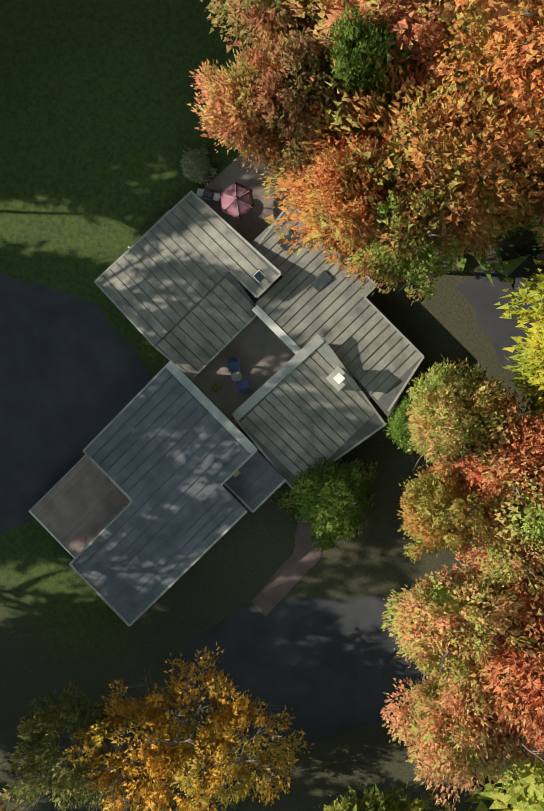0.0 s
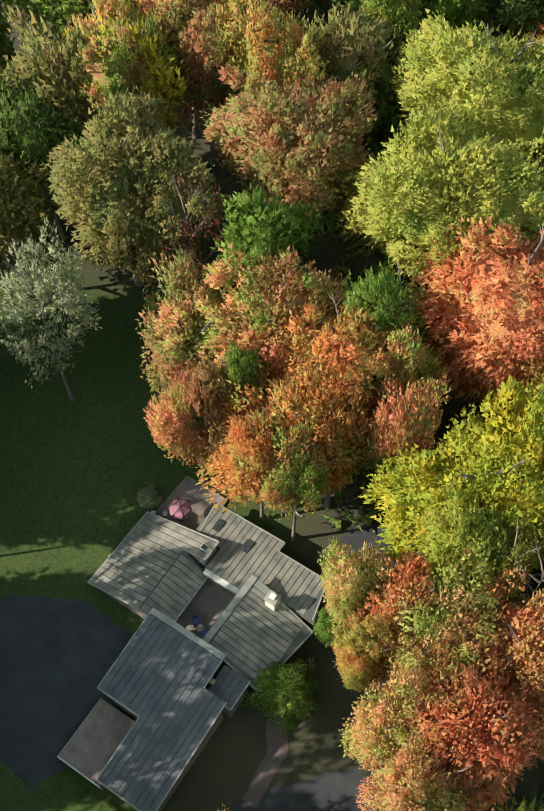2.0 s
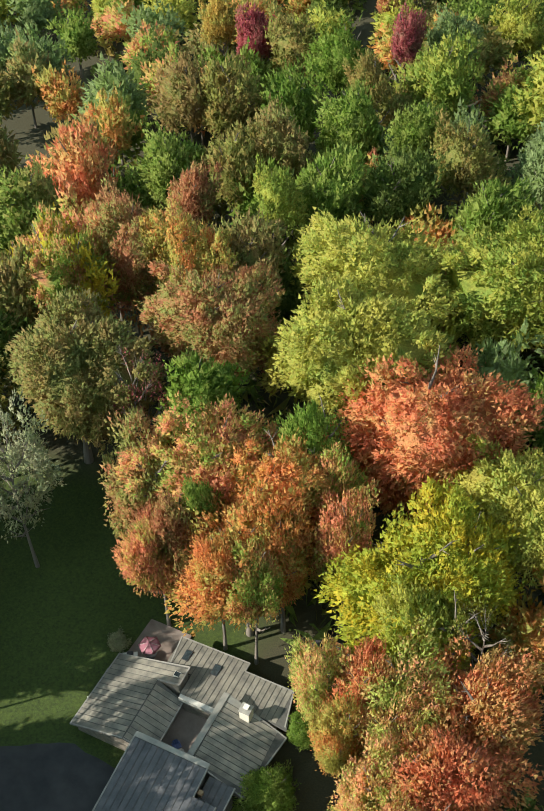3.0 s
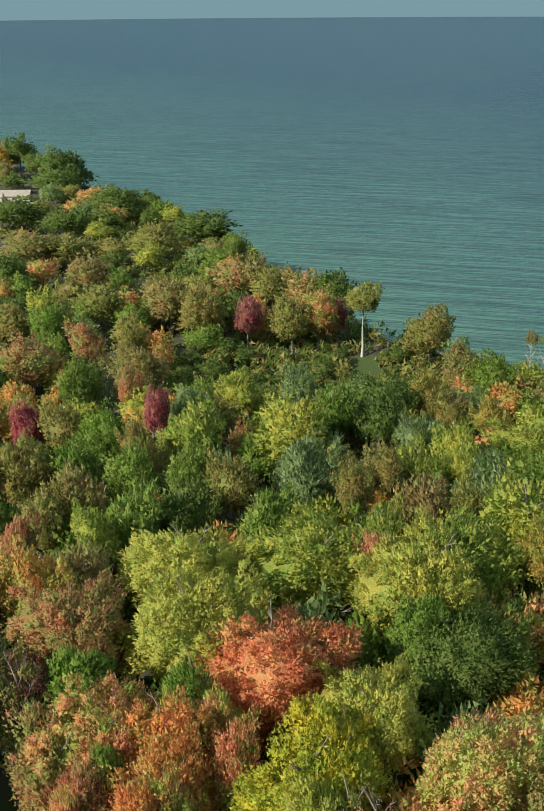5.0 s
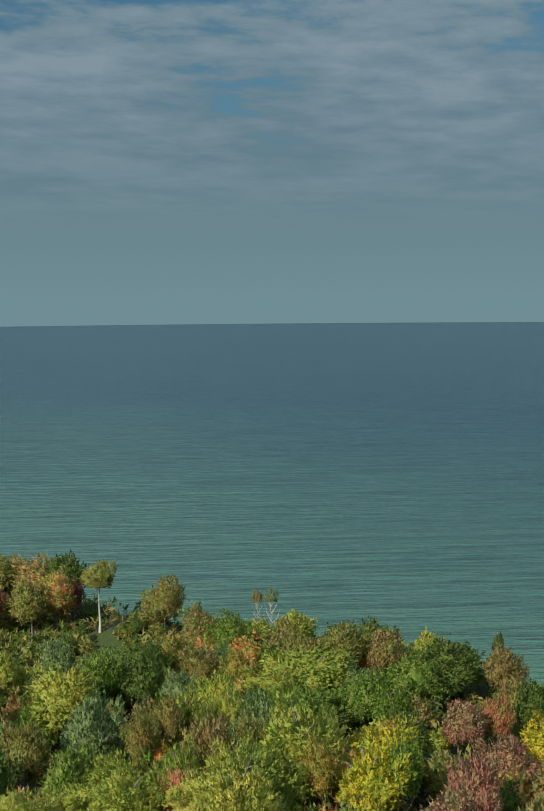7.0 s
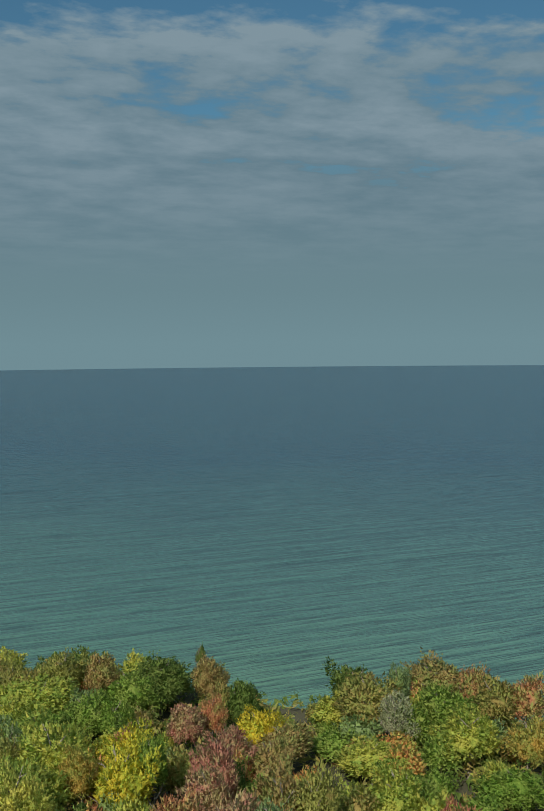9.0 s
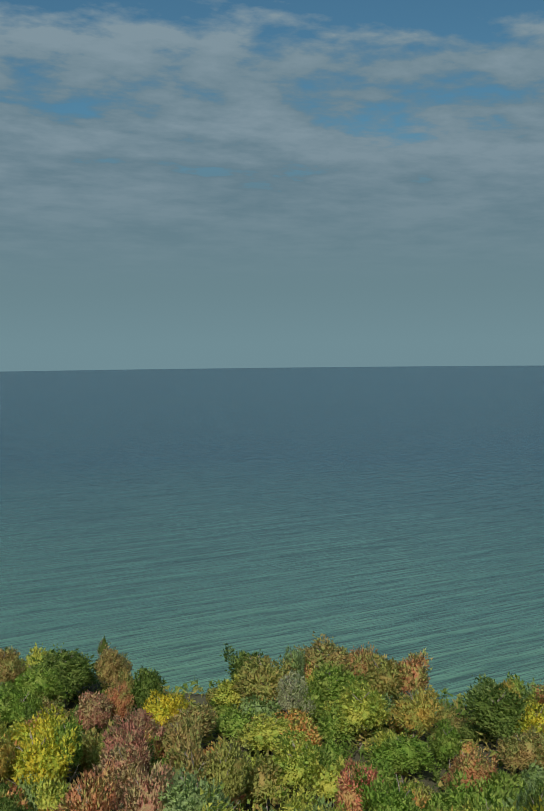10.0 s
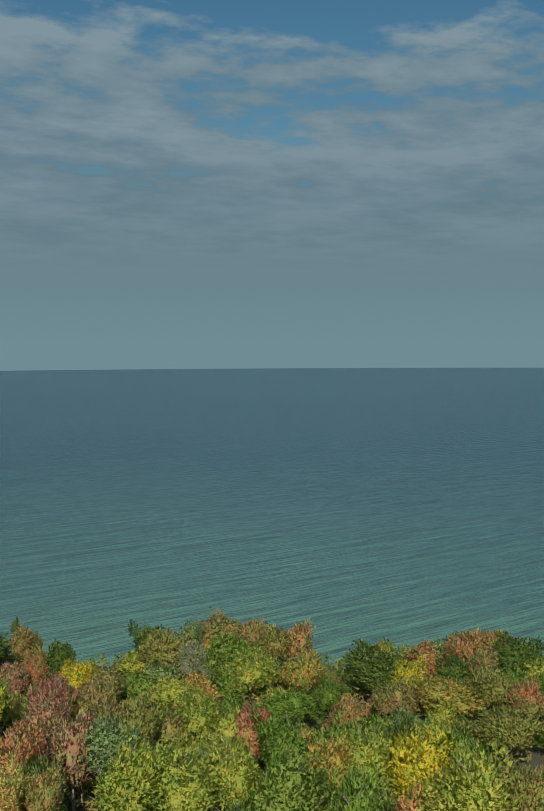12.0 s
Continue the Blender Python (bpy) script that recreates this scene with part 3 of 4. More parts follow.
um = thing("patio_umbrella", -0.15, 0.1, FLOOR_P, 12, "faded pink six-sided patio umbrella", "umbrella")
part("pole", disc(0.03, 0.0, 3.05, 10), FASCIA, um)
part("base", disc(0.28, 0.0, 0.1, 20, 0.2), TRIMDARK, um)
part("finial", disc(0.05, 3.05, 3.16, 10, 0.01), FASCIA, um)
HUB, RIM, R_UM = 3.04, 2.45, 1.22
for i in range(6):
    a0, a1 = i * math.pi / 3, (i + 1) * math.pi / 3
    bm = bmesh.new()
    rows_ = []
    for k in range(5):
        w = k / 4
        row = []
        for j in range(5):
            s = j / 4
            p0 = Vector((math.cos(a0), math.sin(a0), 0)).lerp(Vector((math.cos(a1), math.sin(a1), 0)), s) * R_UM * max(w, 0.02)
            sag = 0.07 * w * math.sin(math.pi * s) + 0.05 * math.sin(math.pi * w)
            row.append(bm.verts.new((p0.x, p0.y, HUB + (RIM - HUB) * w - sag)))
        rows_.append(row)
    for k in range(4):
        for j in range(4):
            bm.faces.new((rows_[k][j], rows_[k + 1][j], rows_[k + 1][j + 1], rows_[k][j + 1]))
    bmesh.ops.solidify(bm, geom=bm.faces[:], thickness=0.006)
    part("canopy_panel", bm, PINK, um, "", True)
    part("rib", strip((0, 0, HUB - 0.05), (math.cos(a0) * R_UM, math.sin(a0) * R_UM, RIM - 0.05), 0.025, 0.02), FASCIA, um)
pt = thing("patio_table", -0.15, 0.1, FLOOR_P, 0, "round dark patio table under the umbrella", "table")
part("tabletop", disc(0.6, 0.7, 0.73, 28), TRIMDARK, pt)
for i in range(4):
    a = i * math.pi / 2 + 0.4
    part("leg", strip((0.4 * math.cos(a), 0.4 * math.sin(a), 0.0), (0.3 * math.cos(a), 0.3 * math.sin(a), 0.7), 0.04, 0.04), TRIMDARK, pt)
bq = thing("barbecue", -2.25, -0.55, FLOOR_P, 20, "black barbecue with white side shelves on the patio", "barbecue")
part("cart", box(-0.32, 0.32, -0.25, 0.25, 0.1, 0.8, 0.02), TRIMDARK, bq)
part("lid", box(-0.34, 0.34, -0.27, 0.27, 0.8, 1.08, 0.08), TRIMDARK, bq)
for s in (-1, 1):
    part("side_shelf", box(s * 0.58 - 0.22, s * 0.58 + 0.22, -0.25, 0.25, 0.78, 0.82, 0.01), FASCIA, bq, "white side shelf")
    part("wheel", box(s * 0.3 - 0.03, s * 0.3 + 0.03, -0.2, 0.2, 0.0, 0.14, 0.02), TRIMDARK, bq)
part("handle", strip((-0.25, -0.31, 0.95), (0.25, -0.31, 0.95), 0.03, 0.03), FASCIA, bq)
fl = thing("flower_clump", 5.75, -10.75, FLOOR_C, 0, "clump of yellow flowers in the courtyard bed", "flowers")
bm = bmesh.new()
rng = random.Random(9)
for i in range(60):
    a, r = rng.uniform(0, 6.3), 0.3 * math.sqrt(rng.random())
    c = Vector((r * math.cos(a), r * math.sin(a), 0.28 + rng.uniform(-0.1, 0.1)))
    q = [bm.verts.new(c + Vector((rng.uniform(-0.06, 0.06), rng.uniform(-0.06, 0.06), rng.uniform(-0.02, 0.03)))) for k in range(3)]
    bm.faces.new(q)
part("blossom", bm, YELLOWF, fl)
bm = bmesh.new()
for i in range(80):
    a, r = rng.uniform(0, 6.3), 0.28 * math.sqrt(rng.random())
    b0 = Vector((r * math.cos(a), r * math.sin(a), 0))
    q = [bm.verts.new(b0 + o) for o in (Vector((-0.03, 0, 0)), Vector((0.03, 0, 0)), Vector((rng.uniform(-0.1, 0.1), rng.uniform(-0.1, 0.1), 0.3)))]
    bm.faces.new(q)
part("stem", bm, LEAF["green"], fl)


# ---- trees ----
_bm = bmesh.new()
bmesh.ops.create_icosphere(_bm, subdivisions=2, radius=1.0)
ICO = np.array([tuple(q.co) for q in _bm.verts])
ICO_F = np.array([[q.index for q in f_.verts] for f_ in _bm.faces])
_bm.free()
SOFT = {}


def crown_mesh(name, seed, tufts, per, size, tuft=0.15, clumps=11, sweep=0.3, gaps=0.0, core=True, cone=False):
    """A crown of unit radius and unit height: leafy tufts that rise outwards from the limbs of an uneven dome,
    each of so many leaves. gaps: the share of tufts left out."""
    rng = np.random.default_rng(seed)

    def unit(a):
        return a / (np.linalg.norm(a, axis=1)[:, None] + 1e-9)

    # the ends of the main limbs swell the dome, and it falls back between them
    limb = unit(rng.normal(size=(clumps, 3)) + np.array([0, 0, 0.25]))
    limb[:, 2] = np.where(limb[:, 2] < -0.3, -limb[:, 2], limb[:, 2])
    reach = rng.uniform(0.74, 1.24, clumps)
    wide = rng.uniform(0.30, 0.55, clumps)
    # tufts spread evenly over the dome, a little shuffled
    k = np.arange(tufts) + 0.5
    h = 1 - 1.45 * k / tufts
    a = k * 2.39996
    u = np.stack([np.sqrt(1 - h * h) * np.cos(a), np.sqrt(1 - h * h) * np.sin(a), h], 1)
    u = unit(u + 0.8 / math.sqrt(tufts) * rng.normal(size=(tufts, 3)))
    n = len(u)

    def dome(q):
        ang = np.arccos(np.clip(q @ limb.T, -1, 1))
        return 0.56 + ((reach - 0.56) * np.exp(-(ang / wide) ** 2)).max(1)

    def place(q, r):
        return np.stack([q[:, 0] * r, q[:, 1] * r, 0.38 + q[:, 2] * r * np.where(q[:, 2] > 0, 0.60, 0.40)], 1)

    if gaps:
        ok = rng.random(n) > gaps
        u, n = u[ok], int(ok.sum())
    base = place(u, dome(u) * (1 - 0.22 * rng.random(n) ** 2) - 0.6 * tuft)
    wind = np.array([0.7, 0.35, 0.0]) * sweep
    way = unit(u * np.array([1, 1, 0.6]) + np.array([0, 0, 0.35]) + wind + 0.3 * rng.normal(size=(n, 3)))
    big = tuft * rng.uniform(0.65, 1.35, n)
    i = np.repeat(np.arange(n), per)
    m = len(i)
    d = unit(rng.normal(size=(m, 3)) + 0.55 * way[i] + np.array([0, 0, 0.2]))
    along = (d * way[i]).sum(1)
    r = big[i] * (0.55 + 0.45 * rng.random(m) ** 0.5) * (1 + 0.55 * np.clip(along, 0, 1) ** 2) * (1 + 0.16 * rng.normal(size=m))
    flat3 = np.array([1, 1, 0.62])
    pts = base[i] + d * r[:, None] * flat3
    axis = unit(0.8 * d + 0.7 * way[i] + 0.4 * rng.normal(size=(m, 3)))
    nrm = unit(d * 0.7 + u[i] * 0.4 + np.array([0, 0, 0.4]) + 0.5 * rng.normal(size=(m, 3)))
    nrm = unit(nrm - axis * (nrm * axis).sum(1)[:, None] * 0.85)
    side = unit(np.cross(nrm, axis))
    ln = (size * rng.uniform(0.6, 1.4, m))[:, None]
    wd = ln * rng.uniform(0.24, 0.42, m)[:, None]
    v = np.empty((m, 3, 3))
    v[:, 0] = pts + axis * ln * 0.62 * flat3
    v[:, 1] = pts + (side * wd - axis * ln * 0.38) * flat3
    v[:, 2] = pts - (side * wd + axis * ln * 0.38) * flat3
    soft = np.repeat(unit(d * 0.6 + u[i] * 0.28 + nrm * 0.42 + np.array([0, 0, 0.18])), 3, axis=0)
    if core:
        # the shaded inner foliage
        ball = place(ICO, dome(ICO) * 0.9 - 0.95 * tuft)[ICO_F].reshape(-1, 3, 3)
        v = np.concatenate([v, ball])
        soft = np.concatenate([soft, ICO[ICO_F].reshape(-1, 3)])
    if cone:
        v[:, :, :2] *= (1.12 - np.clip(v[:, :, 2:], 0, 1))
    v[:, :, 2] /= np.quantile(v[:, :, 2], 0.985)
    me = leaf_mesh(name, v.reshape(-1, 3), LEAF["green"])
    me.normals_split_custom_set_from_vertices(soft.tolist())
    SOFT[name + str(seed)] = soft
    return me


def leaf_mesh(name, verts, mat):
    n = len(verts) // 3
    me = bpy.data.meshes.new(name)
    me.vertices.add(3 * n)
    me.vertices.foreach_set("co", np.ascontiguousarray(verts).ravel())
    me.loops.add(3 * n)
    me.loops.foreach_set("vertex_index", np.arange(3 * n, dtype=np.int32))
    me.polygons.add(n)
    me.polygons.foreach_set("loop_start", np.arange(0, 3 * n, 3, dtype=np.int32))
    me.materials.append(mat)
    me.update(calc_edges=True)
    return me


def tube(verts, faces, a, b, ra, rb, sides=6):
    a, b = Vector(a), Vector(b)
    q = (b - a).to_track_quat("Z", "Y")
    base = len(verts)
    for c, r in ((a, ra), (b, rb)):
        for i in range(sides):
            w = 2 * math.pi * i / sides
            verts.append(c + q @ Vector((r * math.cos(w), r * math.sin(w), 0)))
    for i in range(sides):
        j = (i + 1) % sides
        faces.append((base + i, base + j, base + sides + j, base + sides + i))


def trunk_mesh(name, seed, clear=0.35, limbs=9, twigs=3, thick=0.045, reach=0.75):
    """A tapered trunk of unit height with limbs and twigs that reach into a crown of the given spread."""
    rng = random.Random(seed)
    v, f = [], []
    x = y = 0.0
    pts = []
    for i in range(7):
        pts.append(Vector((x, y, i / 6 * 0.92)))
        x, y = x + rng.uniform(-0.02, 0.02), y + rng.uniform(-0.02, 0.02)
    for i in range(6):
        tube(v, f, pts[i], pts[i + 1], thick * (1.25 - i * 0.19) * (1.25 if i == 0 else 1), thick * (1.25 - (i + 1) * 0.19), 8)
    for i in range(limbs):
        h = clear + (0.88 - clear) * i / max(1, limbs - 1)
        o = pts[min(5, int(h / 0.92 * 6))].lerp(pts[min(6, int(h / 0.92 * 6) + 1)], (h / 0.92 * 6) % 1)
        a = i * 2.4 + rng.uniform(-0.4, 0.4)
        L = reach * (1.05 - 0.75 * (h - clear) / (1 - clear)) * rng.uniform(0.75, 1.0)
        m1 = o + Vector((math.cos(a) * L * 0.5, math.sin(a) * L * 0.5, 0.07))
        e = o + Vector((math.cos(a + 0.2) * L, math.sin(a + 0.2) * L, 0.17))
        tube(v, f, o, m1, thick * 0.42, thick * 0.26, 5)
        tube(v, f, m1, e, thick * 0.26, thick * 0.07, 5)
        for q in range(twigs):
            s = m1.lerp(e, rng.uniform(0, 0.8))
            b = a + rng.uniform(-1.2, 1.2)
            w = s + Vector((math.cos(b), math.sin(b), rng.uniform(0.1, 0.5))) * L * rng.uniform(0.25, 0.45)
            tube(v, f, s, w, thick * 0.14, thick * 0.03, 4)
    return mesh_of(name, v, f, [BARK], True)


NEAR = [crown_mesh("crown", 10 + i, 150, 100, 0.058, 0.15, 9 + i, 0.35) for i in range(4)]
MID = [crown_mesh("crown", 30 + i, 120, 46, 0.082, 0.15, 8 + i, 0.15 + 0.12 * i) for i in range(6)]
FAR = [crown_mesh("crown", 50 + i, 80, 30, 0.115, 0.19, 7 + i, 0.25) for i in range(5)]
THIN = [crown_mesh("crown", 70 + i, 150, 60, 0.06, 0.13, 12, 0.1, 0.3, False) for i in range(2)]
DAPPLE = [crown_mesh("crown", 75 + i, 110, 50, 0.08, 0.15, 12, 0.1, 0.56, False) for i in range(2)]
BARE = [crown_mesh("crown", 80, 70, 24, 0.045, 0.12, 9, 0.1, 0.35, False)]
BIG = [crown_mesh("crown", 100 + i, 260, 100, 0.046, 0.105, 12 + i, 0.3 * (i % 2) + 0.1) for i in range(3)]
CONE = [crown_mesh("crown", 130, 110, 40, 0.08, 0.13, 9, 0.0, cone=True)]
CROWNS = {"cone": CONE, "near": NEAR, "big": BIG, "mid": MID, "far": FAR, "thin": THIN, "dapple": DAPPLE, "bare": BARE}
FILL = [crown_mesh("crown", 90 + i, 70, 20, 0.135, 0.19, 7 + i, 0.2) for i in range(5)]
TRUNKS = [trunk_mesh("trunk", 5 + i) for i in range(3)]
LIMBY = [trunk_mesh("trunk", 15, 0.3, 16, 7, 0.035, 0.9)]
TALL = [trunk_mesh("trunk", 25, 0.66, 9, 4, 0.05, 0.7)]
WORDS = {
    "orange": "broad maple with orange and rust autumn leaves", "red": "maple with deep red autumn leaves",
    "coral": "round maple with coral-red autumn leaves", "mixed": "maple turning from green to orange and red",
    "purple": "slender tree with purple-red leaves", "yellow": "broad tree with bright yellow autumn leaves",
    "gold": "tree with golden-orange leaves and gaps in its crown", "lime": "leafy tree with pale lime-green crown",
    "green": "leafy tree with fresh green crown", "deep": "dense tree with dark green crown",
    "sage": "tree with grey-green soft foliage", "olive": "tree with olive-brown fading foliage",
    "tan": "tree with tan and rust fading foliage", "rust": "tree with rust-brown and fading green leaves", "amber": "tree with amber-yellow leaves", "sunny": "broad tree with sunny yellow-green leaves", "blush": "maple turning from green to pink and orange",
    "dusty": "maple with dull dusty-red fading leaves", "grey": "half-bare tree with pale grey foliage",
}
count = 0


def tree(x, y, top, r, kind, detail="mid", low=0.2, base=None, pale=False):
    """A tree at (x, y) whose crown, of radius r, ends at height top and begins at the share low of its height."""
    global count
    count += 1
    rng = random.Random(count * 7919)
    z = ground_z(x, y) if base is None else base
    h = top - z
    root = new("tree")
    root.empty_display_size = 0.5
    root.matrix_world = pose(x, y, z - 0.15)
    tagged(root, WORDS[kind], "tree", "woodland trees")
    tm = LIMBY[0] if detail in ("thin", "bare") else TALL[0] if low > 0.5 else TRUNKS[count % 3]
    tr = new("trunk", tm)
    tr.parent = root
    tr.matrix_basis = pose(0, 0, 0, 0, 0, rng.uniform(0, 360)) @ Matrix.Diagonal((min(r * 1.05, h * 0.6), min(r * 1.05, h * 0.6), h * 0.97, 1))
    if pale:
        tr.material_slots[0].link = "OBJECT"
        tr.material_slots[0].material = PALE_BARK
    cs = CROWNS[detail]
    cr = new("crown", cs[rng.randrange(len(cs))])
    cr.parent = root
    lo, hi = (1.04, 1.3) if r > 4.2 else (0.94, 1.08)
    ch = min(h * (1 - low), (3.6 if detail == "near" and r < 5.5 else 2.7 if r < 6.8 else 1.95) * r) if low < 0.5 else h * (1 - low)
    cr.matrix_basis = pose(0, 0, h - ch, rng.uniform(-9, 9), rng.uniform(-9, 9), rng.uniform(0, 360)) @ Matrix.Diagonal((r * rng.uniform(lo, hi), r * rng.uniform(lo, hi), ch, 1))
    cr.material_slots[0].link = "OBJECT"
    cr.material_slots[0].material = LEAF[kind]
    PLACED.append((x, y, r))
    HEIGHT.append((x, y, h))
    return root


PLACED = []
HEIGHT = []
tree(0.2, 4.6, 17.6, 3.6, "mixed", "near", 0.12)
tree(1.5, 6.9, 19.0, 3.8, "rust", "near")
tree(3.7, 7.8, 19.0, 3.1, "green", "near")
tree(9.0, 5.9, 19.0, 6.3, "orange", "near")
tree(7.0, 3.4, 18.7, 3.6, "orange", "near")
tree(10.7, 2.6, 18.5, 3.2, "mixed", "near")
tree(9.2, 11.5, 19.9, 5.3, "orange", "near")
tree(12.4, 7.2, 18.9, 4.6, "orange", "near")
tree(16.9, -28.0, 12.5, 4.1, "gold", "thin")
tree(15.2, -31.5, 13.0, 3.7, "gold", "thin")
tree(20.5, -26.4, 13.2, 3.3, "gold", "thin")
tree(12.4, -33.2, 13.7, 4.1, "olive", "thin")
tree(19.7, -4.4, 14.3, 3.7, "blush", "near")
tree(23.2, -4.5, 14.6, 3.8, "coral", "near")
tree(22.7, -8.5, 13.7, 3.2, "orange", "near")
tree(25.7, -7.9, 14.5, 3.5, "blush", "near")
tree(25.9, -14.4, 14.8, 4.2, "blush", "near")
tree(27.7, -11.8, 15.3, 3.8, "blush", "near")
tree(31.1, -15.9, 16.3, 4.1, "blush", "near")
tree(28.7, -17.9, 15.2, 3.1, "blush", "near")
tree(-2.1, 10.4, 20.0, 5.6, "rust", "near")
tree(3.4, 14.1, 21.0, 7.2, "mixed", "big")
tree(10.1, 14.3, 20.7, 7.9, "orange", "big")
tree(13.8, 19.4, 21.6, 5.0, "green", "near")
tree(23.3, 27.2, 23.2, 9.9, "coral", "big")
tree(14.5, 14.8, 21.0, 3.9, "mixed", "near")
tree(25.3, 7.1, 19.5, 8.9, "yellow", "big")
tree(30.0, 9.6, 20.3, 5.7, "yellow", "near")
tree(29.6, 2.4, 18.3, 4.9, "lime", "near")
tree(26.5, -3.4, 15.5, 4.9, "blush", "near")
tree(32.8, -4.2, 16.2, 5.9, "coral", "near")
tree(32.6, -11.0, 16.4, 5.6, "coral", "near")
tree(32.5, 1.5, 17.9, 4.5, "olive", "bare")
tree(12.8, 34.9, 23.4, 8.6, "sunny", "big")
tree(11.7, 52.4, 22.2, 10.3, "sunny", "big")
tree(-3.7, 34.0, 22.3, 7.3, "rust", "big")
tree(-17.7, 24.7, 22.8, 8.7, "tan", "big")
tree(18.3, 9.1, 19.4, 3.9, "mixed", "near")
tree(-7.9, 20.7, 22.8, 4.1, "purple", "bare")
tree(-1.8, 23.2, 22.2, 5.0, "green", "mid")
tree(-17.0, 8.0, 22.3, 4.7, "grey", "thin")
tree(-25.9, 37.8, 23.0, 6.0, "mixed", "big")
tree(-18.1, 44.9, 22.9, 6.2, "rust", "big")
tree(-36.1, 47.6, 21.5, 7.3, "green", "mid")
tree(48.7, 31.4, 17.7, 9.4, "deep", "big")
tree(45.0, 8.3, 19.3, 7.9, "blush", "big")
tree(34.6, 16.6, 19.2, 7.0, "sunny", "big")
tree(47.3, 44.0, 23.4, 10.0, "sunny", "big")
tree(31.7, 53.8, 19.8, 9.8, "lime", "big")
tree(-10.6, 44.8, 23.1, 6.4, "orange", "big")
tree(-3.4, 48.7, 20.3, 5.7, "tan", "mid")
tree(44.1, 35.2, 19.3, 6.1, "green", "near")
# the wood, from the lakeside houses along the bluff
tree(151.7, -4.6, 10.7, 4.3, "green", "mid")
tree(136.5, -18.2, 12.5, 4.7, "rust", "mid")
tree(180.5, -5.0, 13.7, 4.4, "amber", "mid")
tree(170.8, -6.8, 14.0, 9.1, "deep", "mid")
tree(155.7, -21.2, 11.6, 5.7, "tan", "mid")
tree(171.0, -17.3, 12.4, 5.7, "yellow", "mid")
tree(191.6, -14.6, 12.8, 6.3, "rust", "mid")
tree(197.5, -21.8, 14.8, 5.6, "rust", "mid")
tree(179.4, -28.2, 13.4, 6.0, "deep", "mid")
tree(208.0, -22.3, 13.4, 10.7, "tan", "mid")
tree(209.8, -29.3, 15.2, 7.1, "rust", "mid")
tree(206.6, -35.9, 13.9, 8.1, "deep", "mid")
tree(184.2, -33.9, 14.8, 5.3, "tan", "mid")
tree(174.0, -51.1, 12.6, 5.1, "rust", "mid")
tree(164.2, -32.1, 12.3, 8.6, "amber", "mid")
tree(113.3, -45.6, 19.7, 4.1, "deep", "mid")
tree(173.4, -41.3, 13.2, 5.8, "olive", "mid")
tree(150.1, -54.7, 12.7, 8.0, "olive", "mid")
tree(104.9, -54.5, 20.6, 9.0, "yellow", "mid")
tree(98.8, -43.5, 21.1, 7.9, "lime", "mid")
tree(91.5, -40.4, 20.9, 5.0, "amber", "mid")
tree(140.3, 1.3, 9.9, 7.1, "green", "mid")
tree(152.1, 21.2, 13.6, 7.6, "lime", "mid")
tree(98.4, -15.2, 20.7, 4.8, "red", "mid")
tree(130.0, 31.3, 10.3, 8.8, "lime", "mid")
tree(81.4, -22.0, 19.4, 7.8, "lime", "mid")
tree(66.6, -7.4, 21.4, 9.9, "lime", "mid")
tree(73.5, -16.3, 20.4, 8.8, "lime", "mid")
tree(98.8, -25.7, 21.0, 7.0, "green", "mid")
tree(80.3, -37.8, 21.4, 9.6, "green", "mid")
tree(115.0, -59.2, 21.0, 5.8, "green", "mid")
tree(97.9, -68.7, 21.5, 9.7, "lime", "mid")
tree(105.0, -76.4, 20.2, 7.6, "olive", "mid")
tree(79.7, -51.9, 21.2, 6.2, "green", "mid")
tree(63.3, 20.2, 20.4, 5.9, "rust", "mid")
tree(106.2, 52.2, 13.3, 6.5, "dusty", "mid")
tree(72.7, 12.9, 21.4, 6.5, "dusty", "mid")
tree(53.6, 2.2, 19.5, 4.3, "rust", "mid")
tree(88.2, 16.8, 19.6, 6.3, "tan", "mid")
tree(93.0, 11.7, 19.8, 5.0, "olive", "mid")
tree(76.0, 4.0, 21.6, 7.0, "sage", "mid")
tree(126.2, 105.5, 13.8, 8.8, "deep", "mid")
tree(107.1, 124.9, 14.3, 6.7, "olive", "mid")
tree(96.4, 125.5, 13.0, 4.4, "olive", "mid")
tree(114.7, 118.5, 14.0, 6.0, "tan", "mid")
tree(94.8, 114.9, 12.2, 11.5, "lime", "mid")
tree(98.1, 98.0, 11.4, 6.9, "green", "mid")
tree(113.0, 101.3, 13.9, 8.5, "green", "mid")
tree(86.0, 59.7, 16.5, 7.7, "yellow", "mid")
tree(66.7, 62.1, 21.5, 10.3, "lime", "mid")
tree(66.2, 78.5, 18.4, 6.0, "sage", "mid")
tree(109.3, 74.4, 12.6, 5.2, "dusty", "mid")
tree(77.6, 24.0, 21.4, 5.6, "dusty", "mid")
tree(120.2, 58.6, 12.6, 5.8, "yellow", "mid")
tree(121.0, 50.5, 11.3, 7.6, "tan", "mid")
tree(160.1, 63.8, 13.2, 7.9, "deep", "mid")
tree(151.1, 51.9, 14.9, 9.5, "olive", "mid")
tree(163.1, 52.0, 15.1, 4.0, "sage", "mid")
tree(148.3, 41.0, 14.7, 4.6, "grey", "thin")
tree(175.7, 51.7, 14.2, 8.8, "tan", "mid")
tree(177.3, 39.4, 14.5, 5.0, "rust", "mid")
tree(162.2, 37.7, 13.3, 8.2, "green", "mid")
tree(172.6, 29.6, 14.8, 6.9, "olive", "mid")
tree(181.4, 24.9, 14.2, 6.3, "rust", "mid")
